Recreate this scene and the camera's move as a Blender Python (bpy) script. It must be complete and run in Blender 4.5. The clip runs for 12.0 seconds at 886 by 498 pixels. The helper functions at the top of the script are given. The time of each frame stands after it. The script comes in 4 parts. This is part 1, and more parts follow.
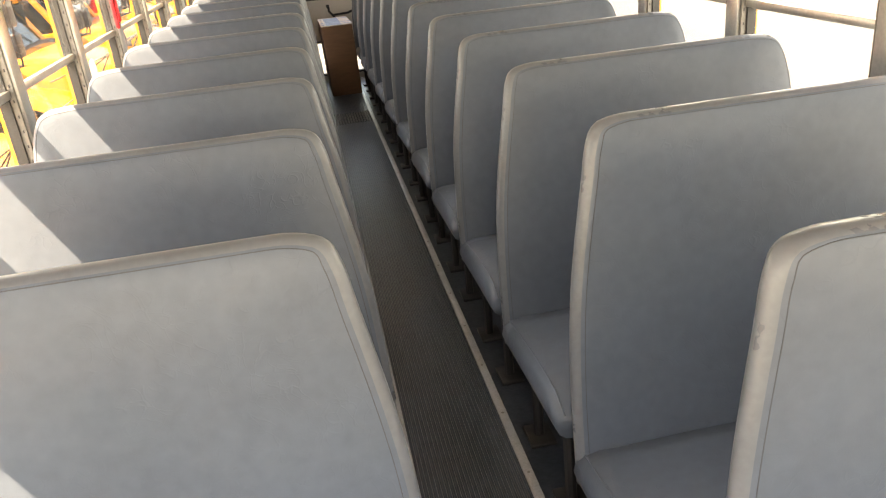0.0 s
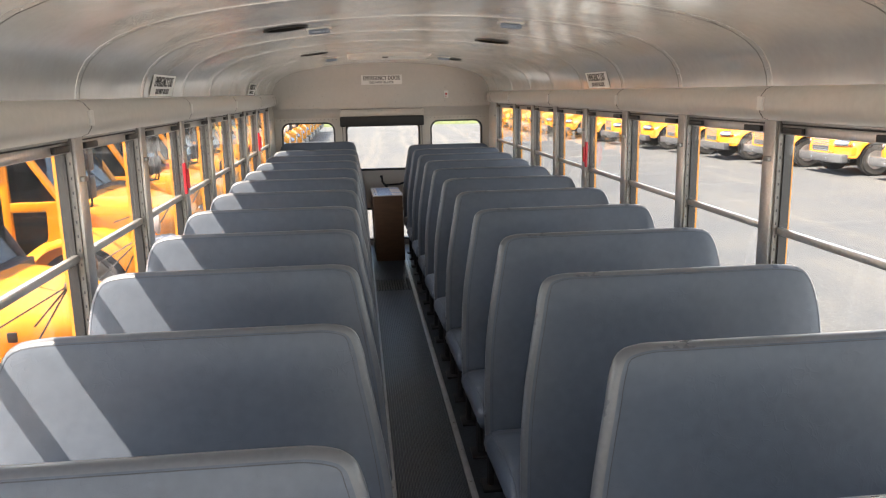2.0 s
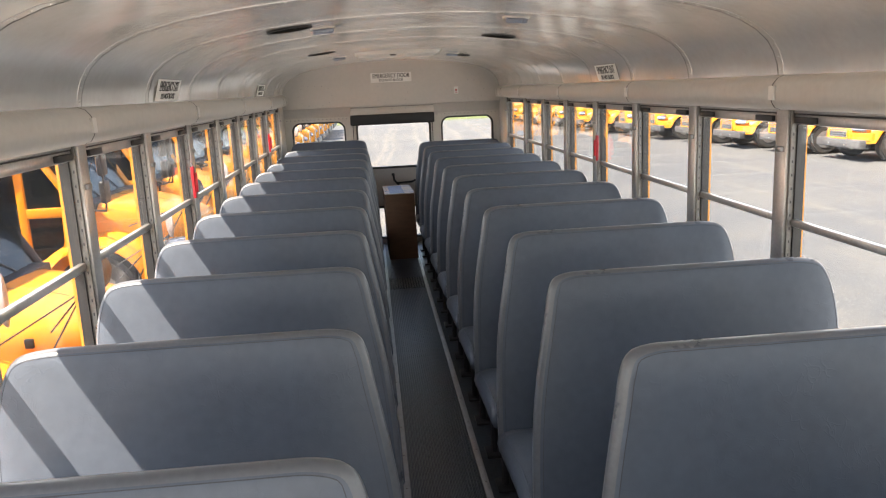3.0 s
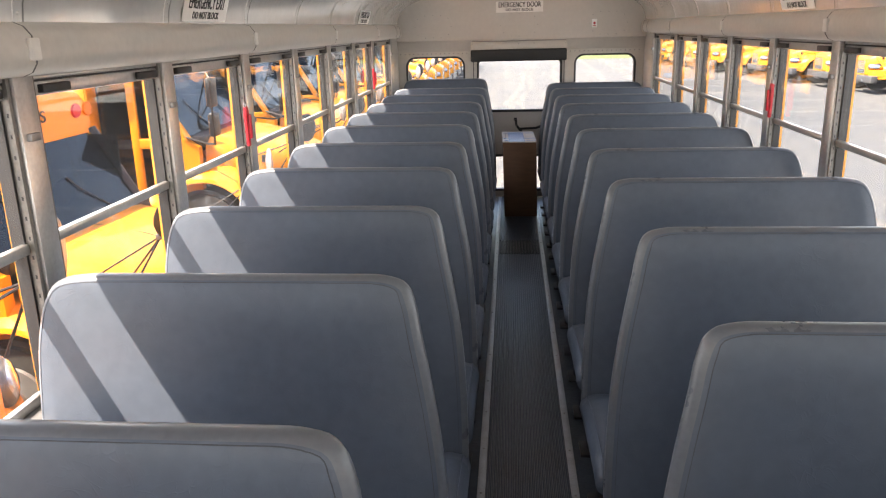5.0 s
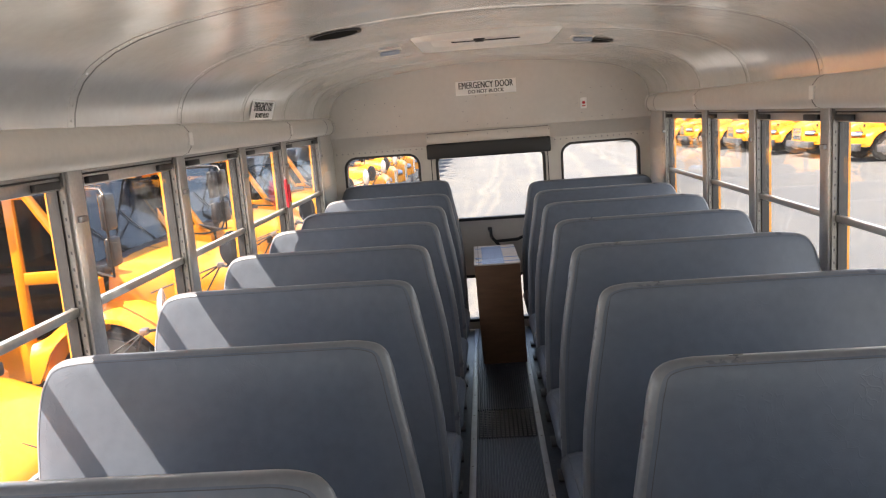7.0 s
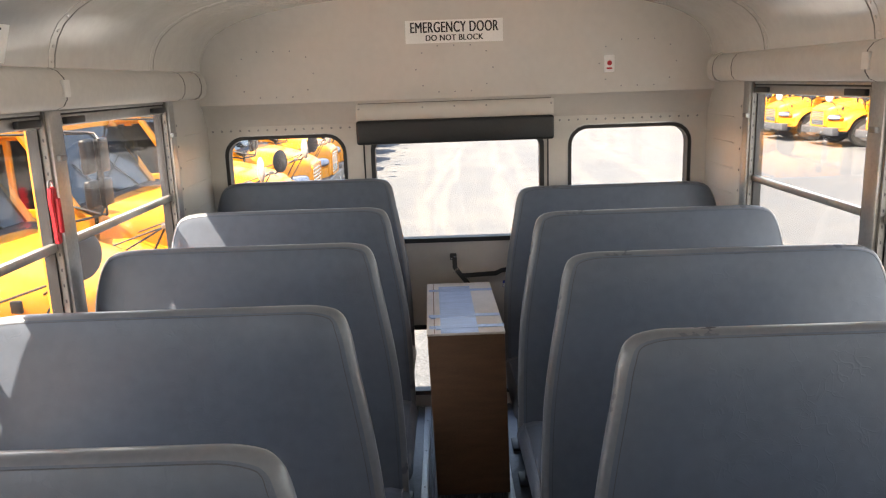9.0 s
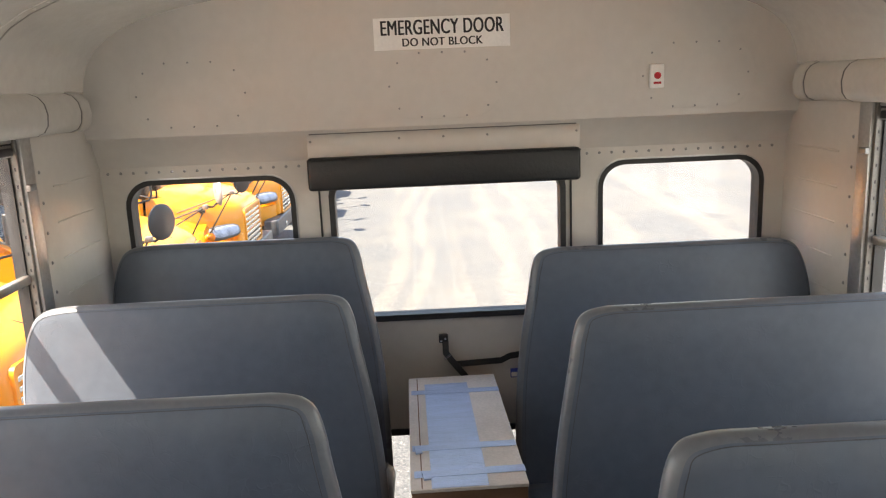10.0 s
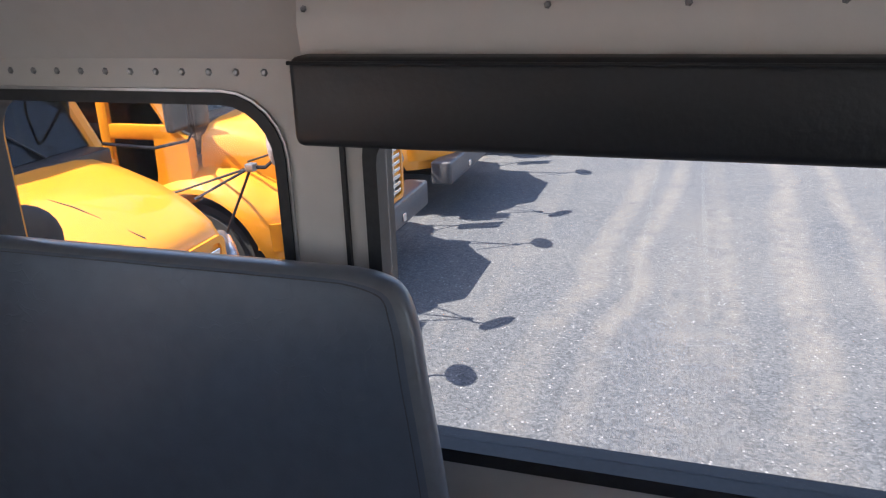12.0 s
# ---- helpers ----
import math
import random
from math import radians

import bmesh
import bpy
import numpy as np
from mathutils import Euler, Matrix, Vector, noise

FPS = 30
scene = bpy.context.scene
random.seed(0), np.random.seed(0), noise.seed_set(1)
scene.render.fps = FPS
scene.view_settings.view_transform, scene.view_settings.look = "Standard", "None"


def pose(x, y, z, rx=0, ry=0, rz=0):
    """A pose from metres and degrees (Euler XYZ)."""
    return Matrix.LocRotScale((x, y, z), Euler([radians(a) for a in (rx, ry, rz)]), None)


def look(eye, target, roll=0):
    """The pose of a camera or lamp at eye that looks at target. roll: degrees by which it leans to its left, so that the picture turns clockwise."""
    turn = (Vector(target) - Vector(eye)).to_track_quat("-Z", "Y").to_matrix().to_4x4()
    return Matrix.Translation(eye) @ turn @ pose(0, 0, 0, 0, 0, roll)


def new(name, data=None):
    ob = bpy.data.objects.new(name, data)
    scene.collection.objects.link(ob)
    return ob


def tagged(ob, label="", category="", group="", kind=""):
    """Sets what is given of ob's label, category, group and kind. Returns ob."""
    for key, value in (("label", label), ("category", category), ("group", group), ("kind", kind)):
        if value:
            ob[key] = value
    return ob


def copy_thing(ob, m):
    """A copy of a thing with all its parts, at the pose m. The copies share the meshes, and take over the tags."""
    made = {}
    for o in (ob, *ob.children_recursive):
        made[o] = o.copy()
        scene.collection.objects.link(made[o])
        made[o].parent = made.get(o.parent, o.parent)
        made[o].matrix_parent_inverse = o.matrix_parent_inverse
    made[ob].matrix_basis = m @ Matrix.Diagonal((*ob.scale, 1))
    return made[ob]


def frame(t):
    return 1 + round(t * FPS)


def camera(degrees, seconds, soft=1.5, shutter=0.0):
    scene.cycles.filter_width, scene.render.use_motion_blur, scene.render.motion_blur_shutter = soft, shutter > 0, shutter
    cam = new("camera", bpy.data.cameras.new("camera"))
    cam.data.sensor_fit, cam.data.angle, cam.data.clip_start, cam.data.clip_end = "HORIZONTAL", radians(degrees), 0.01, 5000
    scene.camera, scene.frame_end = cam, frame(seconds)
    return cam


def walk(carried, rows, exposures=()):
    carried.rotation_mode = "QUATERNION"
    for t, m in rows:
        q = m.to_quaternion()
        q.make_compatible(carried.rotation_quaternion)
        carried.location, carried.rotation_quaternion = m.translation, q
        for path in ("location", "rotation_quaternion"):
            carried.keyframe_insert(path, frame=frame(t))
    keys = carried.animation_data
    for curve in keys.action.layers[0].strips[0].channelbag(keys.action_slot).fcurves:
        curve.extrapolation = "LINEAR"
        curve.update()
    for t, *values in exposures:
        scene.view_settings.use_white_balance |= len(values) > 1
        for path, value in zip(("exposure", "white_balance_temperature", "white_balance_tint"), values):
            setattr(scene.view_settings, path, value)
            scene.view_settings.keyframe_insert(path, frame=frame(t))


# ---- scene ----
cam = camera(60.1, 12.0, soft=1.2)
PATH = [
    (0, (-0.275, 0.775, 1.463), (-0.018, 2.59, 0.662), -5.9),
    (0.5, (-0.258, 0.75, 1.509), (-0.103, 2.598, 0.759), -4.8),
    (1, (-0.266, 0.704, 1.599), (-0.047, 2.597, 0.99), -1.6),
    (1.5, (-0.277, 0.741, 1.616), (-0.042, 2.671, 1.145), -0.1),
    (2, (-0.266, 0.734, 1.588), (-0.058, 2.682, 1.186), -1.1),
    (2.5, (-0.24, 0.741, 1.568), (-0.041, 2.689, 1.161), -2.0),
    (3, (-0.235, 0.763, 1.595), (-0.069, 2.713, 1.183), -2.6),
    (3.2, (-0.192, 0.808, 1.58), (-0.045, 2.755, 1.146), -2.0),
    (4.8, (-0.089, 1.485, 1.556), (-0.238, 3.396, 0.985), -1.3),
    (5, (-0.076, 1.623, 1.552), (-0.253, 3.537, 0.998), -1.4),
    (5.5, (-0.076, 2.009, 1.553), (-0.269, 3.94, 1.071), -2.3),
    (6, (-0.091, 2.462, 1.57), (-0.24, 4.411, 1.146), -3.3),
    (6.5, (-0.062, 2.93, 1.561), (-0.196, 4.889, 1.182), -3.2),
    (7, (-0.037, 3.424, 1.542), (-0.162, 5.391, 1.202), -4.3),
    (7.2, (-0.026, 3.628, 1.524), (-0.13, 5.597, 1.187), -4.8),
    (8.8, (-0.07, 5.265, 1.509), (-0.092, 7.221, 1.095), -2.1),
    (9, (-0.063, 5.464, 1.517), (-0.074, 7.417, 1.087), -2.0),
    (9.5, (-0.052, 5.96, 1.548), (-0.039, 7.915, 1.125), -2.0),
    (10, (-0.088, 6.443, 1.566), (-0.039, 8.398, 1.146), -2.4),
    (10.5, (-0.056, 6.883, 1.503), (0.002, 8.834, 1.07), -2.1),
    (11, (-0.004, 7.339, 1.464), (0.04, 9.284, 1.0), -2.2),
    (11.2, (-0.008, 7.535, 1.487), (0.034, 9.473, 0.997), -2.6),
    (11.5, (-0.013, 7.763, 1.495), (-0.047, 9.702, 1.005), -3.0),
    (11.7, (-0.01, 7.891, 1.492), (-0.193, 9.81, 0.96), -2.8),
    (11.9, (0.0, 8.025, 1.472), (-0.452, 9.867, 0.838), -2.4),
    (12, (-0.004, 8.087, 1.438), (-0.584, 9.876, 0.759), -1.8),
]
walk(cam, [(t, look(eye, target, roll)) for t, eye, target, roll in PATH], exposures=[(0, 3.05, 11000, 17), (1.0, 2.7, 9100, 16), (2.0, 2.03, 7900, 16), (3.0, 2.03, 7900, 17), (5.2, 2.27, 7900, 19), (6.5, 2.15, 7950, 19), (9.5, 2.38, 8200, 17), (10.5, 2.24, 8200, 16), (11.3, 1.8, 7900, 16), (12, 1.57, 6650, 20)])

# ---- light ----
SUN_TRAVEL = Vector((0.61, 0.237, -1.0)).normalized()
world = bpy.data.worlds.new("world")
scene.world = world
world.use_nodes = True
_wn = world.node_tree
_sky = _wn.nodes.new("ShaderNodeTexSky")
_sky.sky_type = "NISHITA"
_sky.sun_disc = False
_sky.sun_elevation = math.asin(-SUN_TRAVEL.z)
_sky.sun_rotation = math.atan2(-SUN_TRAVEL.x, -SUN_TRAVEL.y)
_wn.links.new(_sky.outputs[0], _wn.nodes["Background"].inputs[0])
_wn.nodes["Background"].inputs[1].default_value = 0.15
sun = new("sun", bpy.data.lights.new("sun", "SUN"))
sun.data.energy, sun.data.angle, sun.data.color = 5.0, radians(0.5), (1.0, 0.95, 0.86)
for nm, eye, to, wide, high, watts in (("sky_light_left", (-1.3, 3.9, 1.09), (0, 3.9, 1.09), 9.2, 0.76, 12.5), ("sky_light_right", (1.3, 3.9, 1.09), (0, 3.9, 1.09), 9.2, 0.76, 12.5), ("sky_light_front", (0, -0.72, 1.2), (0, 5, 1.2), 2.2, 0.8, 2.8)):
    lamp = new(nm, bpy.data.lights.new(nm, "AREA"))
    lamp.data.shape, lamp.data.size, lamp.data.size_y, lamp.data.energy = "RECTANGLE", wide, high, watts
    lamp.data.color = (0.91, 0.965, 1.0)
    lamp.matrix_world = look(eye, to)
sun.matrix_world = look((0, 0, 30), Vector((0, 0, 30)) + SUN_TRAVEL)



# ---- materials ----
def material(name, base, rough=0.5, metal=0.0, var=0.15, scale=6.0, bump=0.0, bump_scale=60.0, spec=0.5, coat=0.0, stretch=(1, 1, 1), random_tint=0.0):
    m = bpy.data.materials.new(name)
    m.use_nodes = True
    t = m.node_tree
    b = t.nodes["Principled BSDF"]
    b.inputs["Roughness"].default_value = rough
    b.inputs["Metallic"].default_value = metal
    b.inputs["Specular IOR Level"].default_value = spec
    b.inputs["Coat Weight"].default_value = coat
    tc = t.nodes.new("ShaderNodeTexCoord")
    mp = t.nodes.new("ShaderNodeMapping")
    mp.inputs["Scale"].default_value = stretch
    t.links.new(tc.outputs["Object"], mp.inputs[0])
    n1 = t.nodes.new("ShaderNodeTexNoise")
    n1.inputs["Scale"].default_value, n1.inputs["Detail"].default_value = scale, 6
    n2 = t.nodes.new("ShaderNodeTexNoise")
    n2.inputs["Scale"].default_value, n2.inputs["Detail"].default_value = scale * 11, 4
    for n in (n1, n2):
        t.links.new(mp.outputs[0], n.inputs["Vector"])
    add = t.nodes.new("ShaderNodeMath")
    add.operation = "ADD"
    t.links.new(n1.outputs["Fac"], add.inputs[0])
    t.links.new(n2.outputs["Fac"], add.inputs[1])
    mr = t.nodes.new("ShaderNodeMapRange")
    mr.inputs["From Min"].default_value, mr.inputs["From Max"].default_value = 0.7, 1.3
    mr.inputs["To Min"].default_value, mr.inputs["To Max"].default_value = 1 - var, 1 + var
    t.links.new(add.outputs[0], mr.inputs["Value"])
    mul = t.nodes.new("ShaderNodeMix")
    mul.data_type, mul.blend_type = "RGBA", "MULTIPLY"
    mul.inputs["Factor"].default_value = 1.0
    mul.inputs["A"].default_value = (*base, 1)
    last = mr.outputs[0]
    if random_tint:
        oi = t.nodes.new("ShaderNodeObjectInfo")
        m2 = t.nodes.new("ShaderNodeMapRange")
        m2.inputs["To Min"].default_value, m2.inputs["To Max"].default_value = 1 - random_tint, 1 + random_tint
        t.links.new(oi.outputs["Random"], m2.inputs["Value"])
        mm = t.nodes.new("ShaderNodeMath")
        mm.operation = "MULTIPLY"
        t.links.new(last, mm.inputs[0])
        t.links.new(m2.outputs[0], mm.inputs[1])
        last = mm.outputs[0]
    t.links.new(last, mul.inputs["B"])
    t.links.new(mul.outputs["Result"], b.inputs["Base Color"])
    r2 = t.nodes.new("ShaderNodeMapRange")
    r2.inputs["To Min"].default_value, r2.inputs["To Max"].default_value = max(rough - 0.1, 0.02), min(rough + 0.1, 1)
    t.links.new(n1.outputs["Fac"], r2.inputs["Value"])
    t.links.new(r2.outputs[0], b.inputs["Roughness"])
    if bump:
        n3 = t.nodes.new("ShaderNodeTexNoise")
        n3.inputs["Scale"].default_value, n3.inputs["Detail"].default_value = bump_scale, 5
        t.links.new(mp.outputs[0], n3.inputs["Vector"])
        bp = t.nodes.new("ShaderNodeBump")
        bp.inputs["Strength"].default_value, bp.inputs["Distance"].default_value = bump, 0.01
        t.links.new(n3.outputs["Fac"], bp.inputs["Height"])
        t.links.new(bp.outputs[0], b.inputs["Normal"])
    return m


def vinyl_material(name, base):
    """Upholstery vinyl: fine leather grain and long creases of its own."""
    m = material(name, base, rough=0.42, var=0.1, scale=3, random_tint=0.06)
    t = m.node_tree
    tc = t.nodes.new("ShaderNodeTexCoord")
    warp = t.nodes.new("ShaderNodeTexNoise")
    warp.inputs["Scale"].default_value = 7
    t.links.new(tc.outputs["Object"], warp.inputs["Vector"])
    va = t.nodes.new("ShaderNodeVectorMath")
    va.operation = "MULTIPLY_ADD"
    va.inputs[1].default_value = (0.4, 0.4, 0.4)
    t.links.new(warp.outputs["Color"], va.inputs[0])
    t.links.new(tc.outputs["Object"], va.inputs[2])
    vo = t.nodes.new("ShaderNodeTexVoronoi")
    vo.feature = "DISTANCE_TO_EDGE"
    vo.inputs["Scale"].default_value = 27
    t.links.new(va.outputs[0], vo.inputs["Vector"])
    mr = t.nodes.new("ShaderNodeMapRange")
    mr.inputs["From Max"].default_value = 0.06
    t.links.new(vo.outputs["Distance"], mr.inputs["Value"])
    patch = t.nodes.new("ShaderNodeTexNoise")
    patch.inputs["Scale"].default_value = 5
    t.links.new(tc.outputs["Object"], patch.inputs["Vector"])
    pr = t.nodes.new("ShaderNodeMapRange")
    pr.inputs["From Min"].default_value, pr.inputs["From Max"].default_value = 0.4, 0.55
    t.links.new(patch.outputs["Fac"], pr.inputs["Value"])
    brk = t.nodes.new("ShaderNodeTexNoise")
    brk.inputs["Scale"].default_value = 15
    t.links.new(tc.outputs["Object"], brk.inputs["Vector"])
    br = t.nodes.new("ShaderNodeMapRange")
    br.inputs["From Min"].default_value, br.inputs["From Max"].default_value = 0.46, 0.54
    t.links.new(brk.outputs["Fac"], br.inputs["Value"])
    mb = t.nodes.new("ShaderNodeMath")
    mb.operation = "MULTIPLY"
    t.links.new(pr.outputs[0], mb.inputs[0])
    t.links.new(br.outputs[0], mb.inputs[1])
    inv = t.nodes.new("ShaderNodeMath")
    inv.operation = "SUBTRACT"
    inv.inputs[0].default_value = 1.0
    t.links.new(mr.outputs[0], inv.inputs[1])
    ml = t.nodes.new("ShaderNodeMath")
    ml.operation = "MULTIPLY"
    t.links.new(inv.outputs[0], ml.inputs[0])
    t.links.new(mb.outputs[0], ml.inputs[1])
    gr = t.nodes.new("ShaderNodeTexVoronoi")
    gr.inputs["Scale"].default_value = 420
    t.links.new(tc.outputs["Object"], gr.inputs["Vector"])
    sc = t.nodes.new("ShaderNodeMath")
    sc.operation = "MULTIPLY_ADD"
    sc.inputs[1].default_value = 0.12
    t.links.new(gr.outputs["Distance"], sc.inputs[0])
    t.links.new(ml.outputs[0], sc.inputs[2])
    bp = t.nodes.new("ShaderNodeBump")
    bp.inputs["Strength"].default_value, bp.inputs["Distance"].default_value = 0.13, 0.0035
    t.links.new(sc.outputs[0], bp.inputs["Height"])
    t.links.new(bp.outputs[0], t.nodes["Principled BSDF"].inputs["Normal"])
    return m


def glass_material(name, tint, gloss=1.0, least=0.03, dust=0.0):
    m = bpy.data.materials.new(name)
    m.use_nodes = True
    t = m.node_tree
    t.nodes.remove(t.nodes["Principled BSDF"])
    tr = t.nodes.new("ShaderNodeBsdfTransparent")
    tr.inputs[0].default_value = (*tint, 1)
    gl = t.nodes.new("ShaderNodeBsdfGlossy")
    gl.inputs["Roughness"].default_value = 0.02
    lw = t.nodes.new("ShaderNodeLayerWeight")
    pw = t.nodes.new("ShaderNodeMath")
    pw.operation = "POWER"
    pw.inputs[1].default_value = 4.0
    t.links.new(lw.outputs["Facing"], pw.inputs[0])
    fr = t.nodes.new("ShaderNodeMath")
    fr.operation = "MULTIPLY_ADD"
    fr.inputs[1].default_value, fr.inputs[2].default_value = 0.6 * gloss, least
    t.links.new(pw.outputs[0], fr.inputs[0])
    mx = t.nodes.new("ShaderNodeMixShader")
    t.links.new(fr.outputs[0], mx.inputs[0])
    t.links.new(tr.outputs[0], mx.inputs[1])
    t.links.new(gl.outputs[0], mx.inputs[2])
    last = mx.outputs[0]
    if dust:
        # a thin uneven film for dust and the pale reflected veil; catches light from either side
        tc = t.nodes.new("ShaderNodeTexCoord")
        no = t.nodes.new("ShaderNodeTexNoise")
        no.inputs["Scale"].default_value, no.inputs["Detail"].default_value = 5, 6
        t.links.new(tc.outputs["Object"], no.inputs["Vector"])
        mr = t.nodes.new("ShaderNodeMapRange")
        mr.inputs["From Min"].default_value, mr.inputs["From Max"].default_value = 0.3, 0.7
        mr.inputs["To Min"].default_value, mr.inputs["To Max"].default_value = dust * 0.6, dust * 1.4
        t.links.new(no.outputs["Fac"], mr.inputs["Value"])
        film_in, film_out, both = (t.nodes.new(k) for k in ("ShaderNodeBsdfDiffuse", "ShaderNodeBsdfTranslucent", "ShaderNodeMixShader"))
        for node in (film_in, film_out):
            node.inputs[0].default_value = (0.75, 0.72, 0.68, 1)
        t.links.new(film_in.outputs[0], both.inputs[1])
        t.links.new(film_out.outputs[0], both.inputs[2])
        m2 = t.nodes.new("ShaderNodeMixShader")
        t.links.new(mr.outputs[0], m2.inputs[0])
        t.links.new(last, m2.inputs[1])
        t.links.new(both.outputs[0], m2.inputs[2])
        last = m2.outputs[0]
    t.links.new(last, t.nodes["Material Output"].inputs[0])
    return m


def gravel_material():
    """Blue-grey crushed stone with pale chips and tan dusty wheel tracks."""
    m = bpy.data.materials.new("gravel")
    m.use_nodes = True
    t = m.node_tree
    b = t.nodes["Principled BSDF"]
    b.inputs["Roughness"].default_value = 0.9
    ob = t.nodes.new("ShaderNodeTexCoord").outputs["Object"]

    def noise(scale, detail, vec=ob, rough=0.5):
        n = t.nodes.new("ShaderNodeTexNoise")
        n.inputs["Scale"].default_value, n.inputs["Detail"].default_value, n.inputs["Roughness"].default_value = scale, detail, rough
        t.links.new(vec, n.inputs["Vector"])
        return n.outputs["Fac"]

    def ranged(v, lo, hi, to0=0.0, to1=1.0):
        r = t.nodes.new("ShaderNodeMapRange")
        for k, q in (("From Min", lo), ("From Max", hi), ("To Min", to0), ("To Max", to1)):
            r.inputs[k].default_value = q
        t.links.new(v, r.inputs["Value"])
        return r.outputs[0]

    def math2(op, x, y):
        r = t.nodes.new("ShaderNodeMath")
        r.operation = op
        t.links.new(x, r.inputs[0])
        t.links.new(y, r.inputs[1])
        return r.outputs[0]

    def blend(f, x, colour):
        r = t.nodes.new("ShaderNodeMix")
        r.data_type = "RGBA"
        t.links.new(f, r.inputs["Factor"])
        t.links.new(x, r.inputs["A"])
        r.inputs["B"].default_value = (*colour, 1)
        return r.outputs["Result"]

    stones = t.nodes.new("ShaderNodeTexVoronoi")
    stones.inputs["Scale"].default_value = 62
    t.links.new(ob, stones.inputs["Vector"])
    chips = t.nodes.new("ShaderNodeTexVoronoi")
    chips.inputs["Scale"].default_value = 46
    t.links.new(ob, chips.inputs["Vector"])
    sep = t.nodes.new("ShaderNodeSeparateColor")
    t.links.new(stones.outputs["Color"], sep.inputs[0])
    ramp = t.nodes.new("ShaderNodeValToRGB")
    ramp.color_ramp.elements[0].color = (0.05, 0.056, 0.063, 1)
    ramp.color_ramp.elements[1].color = (0.13, 0.138, 0.146, 1)
    t.links.new(sep.outputs[0], ramp.inputs[0])
    mp = t.nodes.new("ShaderNodeMapping")
    mp.inputs["Scale"].default_value = (1.5, 0.06, 1)
    mp.inputs["Rotation"].default_value = (0, 0, radians(3))
    t.links.new(ob, mp.inputs[0])
    big = noise(0.45, 8)
    fine = noise(6.0, 6, rough=0.7)
    grit = noise(48.0, 5, rough=0.75)
    track = math2("MULTIPLY", ranged(noise(1.0, 5, mp.outputs[0], 0.6), 0.54, 0.7, 0.0, 0.6), ranged(fine, 0.38, 0.6))
    # pairs of dusty wheel tracks along the lot, wandering a little
    ax = t.nodes.new("ShaderNodeSeparateXYZ")
    t.links.new(ob, ax.inputs[0])
    across = t.nodes.new("ShaderNodeMath")
    across.operation = "MULTIPLY_ADD"
    across.inputs[1].default_value = -0.045
    t.links.new(ax.outputs[1], across.inputs[0])
    t.links.new(math2("ADD", ax.outputs[0], ranged(noise(0.3, 2), 0.3, 0.7, -0.2, 0.2)), across.inputs[2])
    for centre, width in ((-1.47, 0.17), (-1.05, 0.13), (0.32, 0.22), (1.0, 0.17), (2.6, 0.25), (4.3, 0.3)):
        off = t.nodes.new("ShaderNodeMath")
        off.operation = "SUBTRACT"
        off.inputs[1].default_value = centre
        t.links.new(across.outputs[0], off.inputs[0])
        band = ranged(math2("MULTIPLY", off.outputs[0], off.outputs[0]), width * width, 0.0, 0.0, 0.85)
        track = math2("MAXIMUM", track, math2("MULTIPLY", band, ranged(math2("MULTIPLY", fine, grit), 0.14, 0.36)))
    col = blend(ranged(big, 0.42, 0.7, 0.0, 0.5), ramp.outputs[0], (0.145, 0.142, 0.133))
    col = blend(math2("MULTIPLY", track, ranged(big, 0.3, 0.5, 0.45, 0.9)), col, (0.205, 0.187, 0.162))
    sp = t.nodes.new("ShaderNodeSeparateColor")
    t.links.new(chips.outputs["Color"], sp.inputs[0])
    white = math2("MULTIPLY", ranged(sp.outputs[1], 0.9, 0.99), ranged(chips.outputs["Distance"], 0.42, 0.3))
    col = blend(ranged(grit, 0.56, 0.7, 0.0, 0.55), col, (0.05, 0.053, 0.058))
    col = blend(white, col, (0.33, 0.33, 0.33))
    t.links.new(col, b.inputs["Base Color"])
    bp = t.nodes.new("ShaderNodeBump")
    bp.inputs["Strength"].default_value, bp.inputs["Distance"].default_value = 0.7, 0.015
    t.links.new(math2("ADD", grit, fine), bp.inputs["Height"])
    t.links.new(bp.outputs[0], b.inputs["Normal"])
    return m


VINYL = vinyl_material("grey_vinyl", (0.075, 0.096, 0.13))
# edge roll paler than the seat: some wear, plus its highlight put into the colour
ROLL = material("worn_lit_vinyl_edge", (0.12, 0.131, 0.152), rough=0.3, var=0.1, scale=7)
SEAM = material("seam_thread", (0.045, 0.052, 0.064), rough=0.6, var=0.2, scale=40)
PIPING = material("piping", (0.092, 0.113, 0.15), rough=0.4, var=0.15, scale=20)
CEIL = material("ceiling_paint", (0.78, 0.76, 0.725), rough=0.19, metal=0.5, var=0.05, scale=3, bump=0.05, bump_scale=250)

def oil_canning(m):
    """Slow waviness of thin sheet metal, under the fine grain of its paint."""
    t = m.node_tree
    tc = t.nodes.new("ShaderNodeTexCoord")
    no = t.nodes.new("ShaderNodeTexNoise")
    no.inputs["Scale"].default_value, no.inputs["Detail"].default_value = 2.4, 1.5
    t.links.new(tc.outputs["Object"], no.inputs["Vector"])
    bp = t.nodes.new("ShaderNodeBump")
    bp.inputs["Strength"].default_value, bp.inputs["Distance"].default_value = 0.35, 0.05
    t.links.new(no.outputs["Fac"], bp.inputs["Height"])
    fine = [n for n in t.nodes if n.bl_idname == "ShaderNodeBump" and n != bp][0]
    t.links.new(bp.outputs[0], fine.inputs["Normal"])


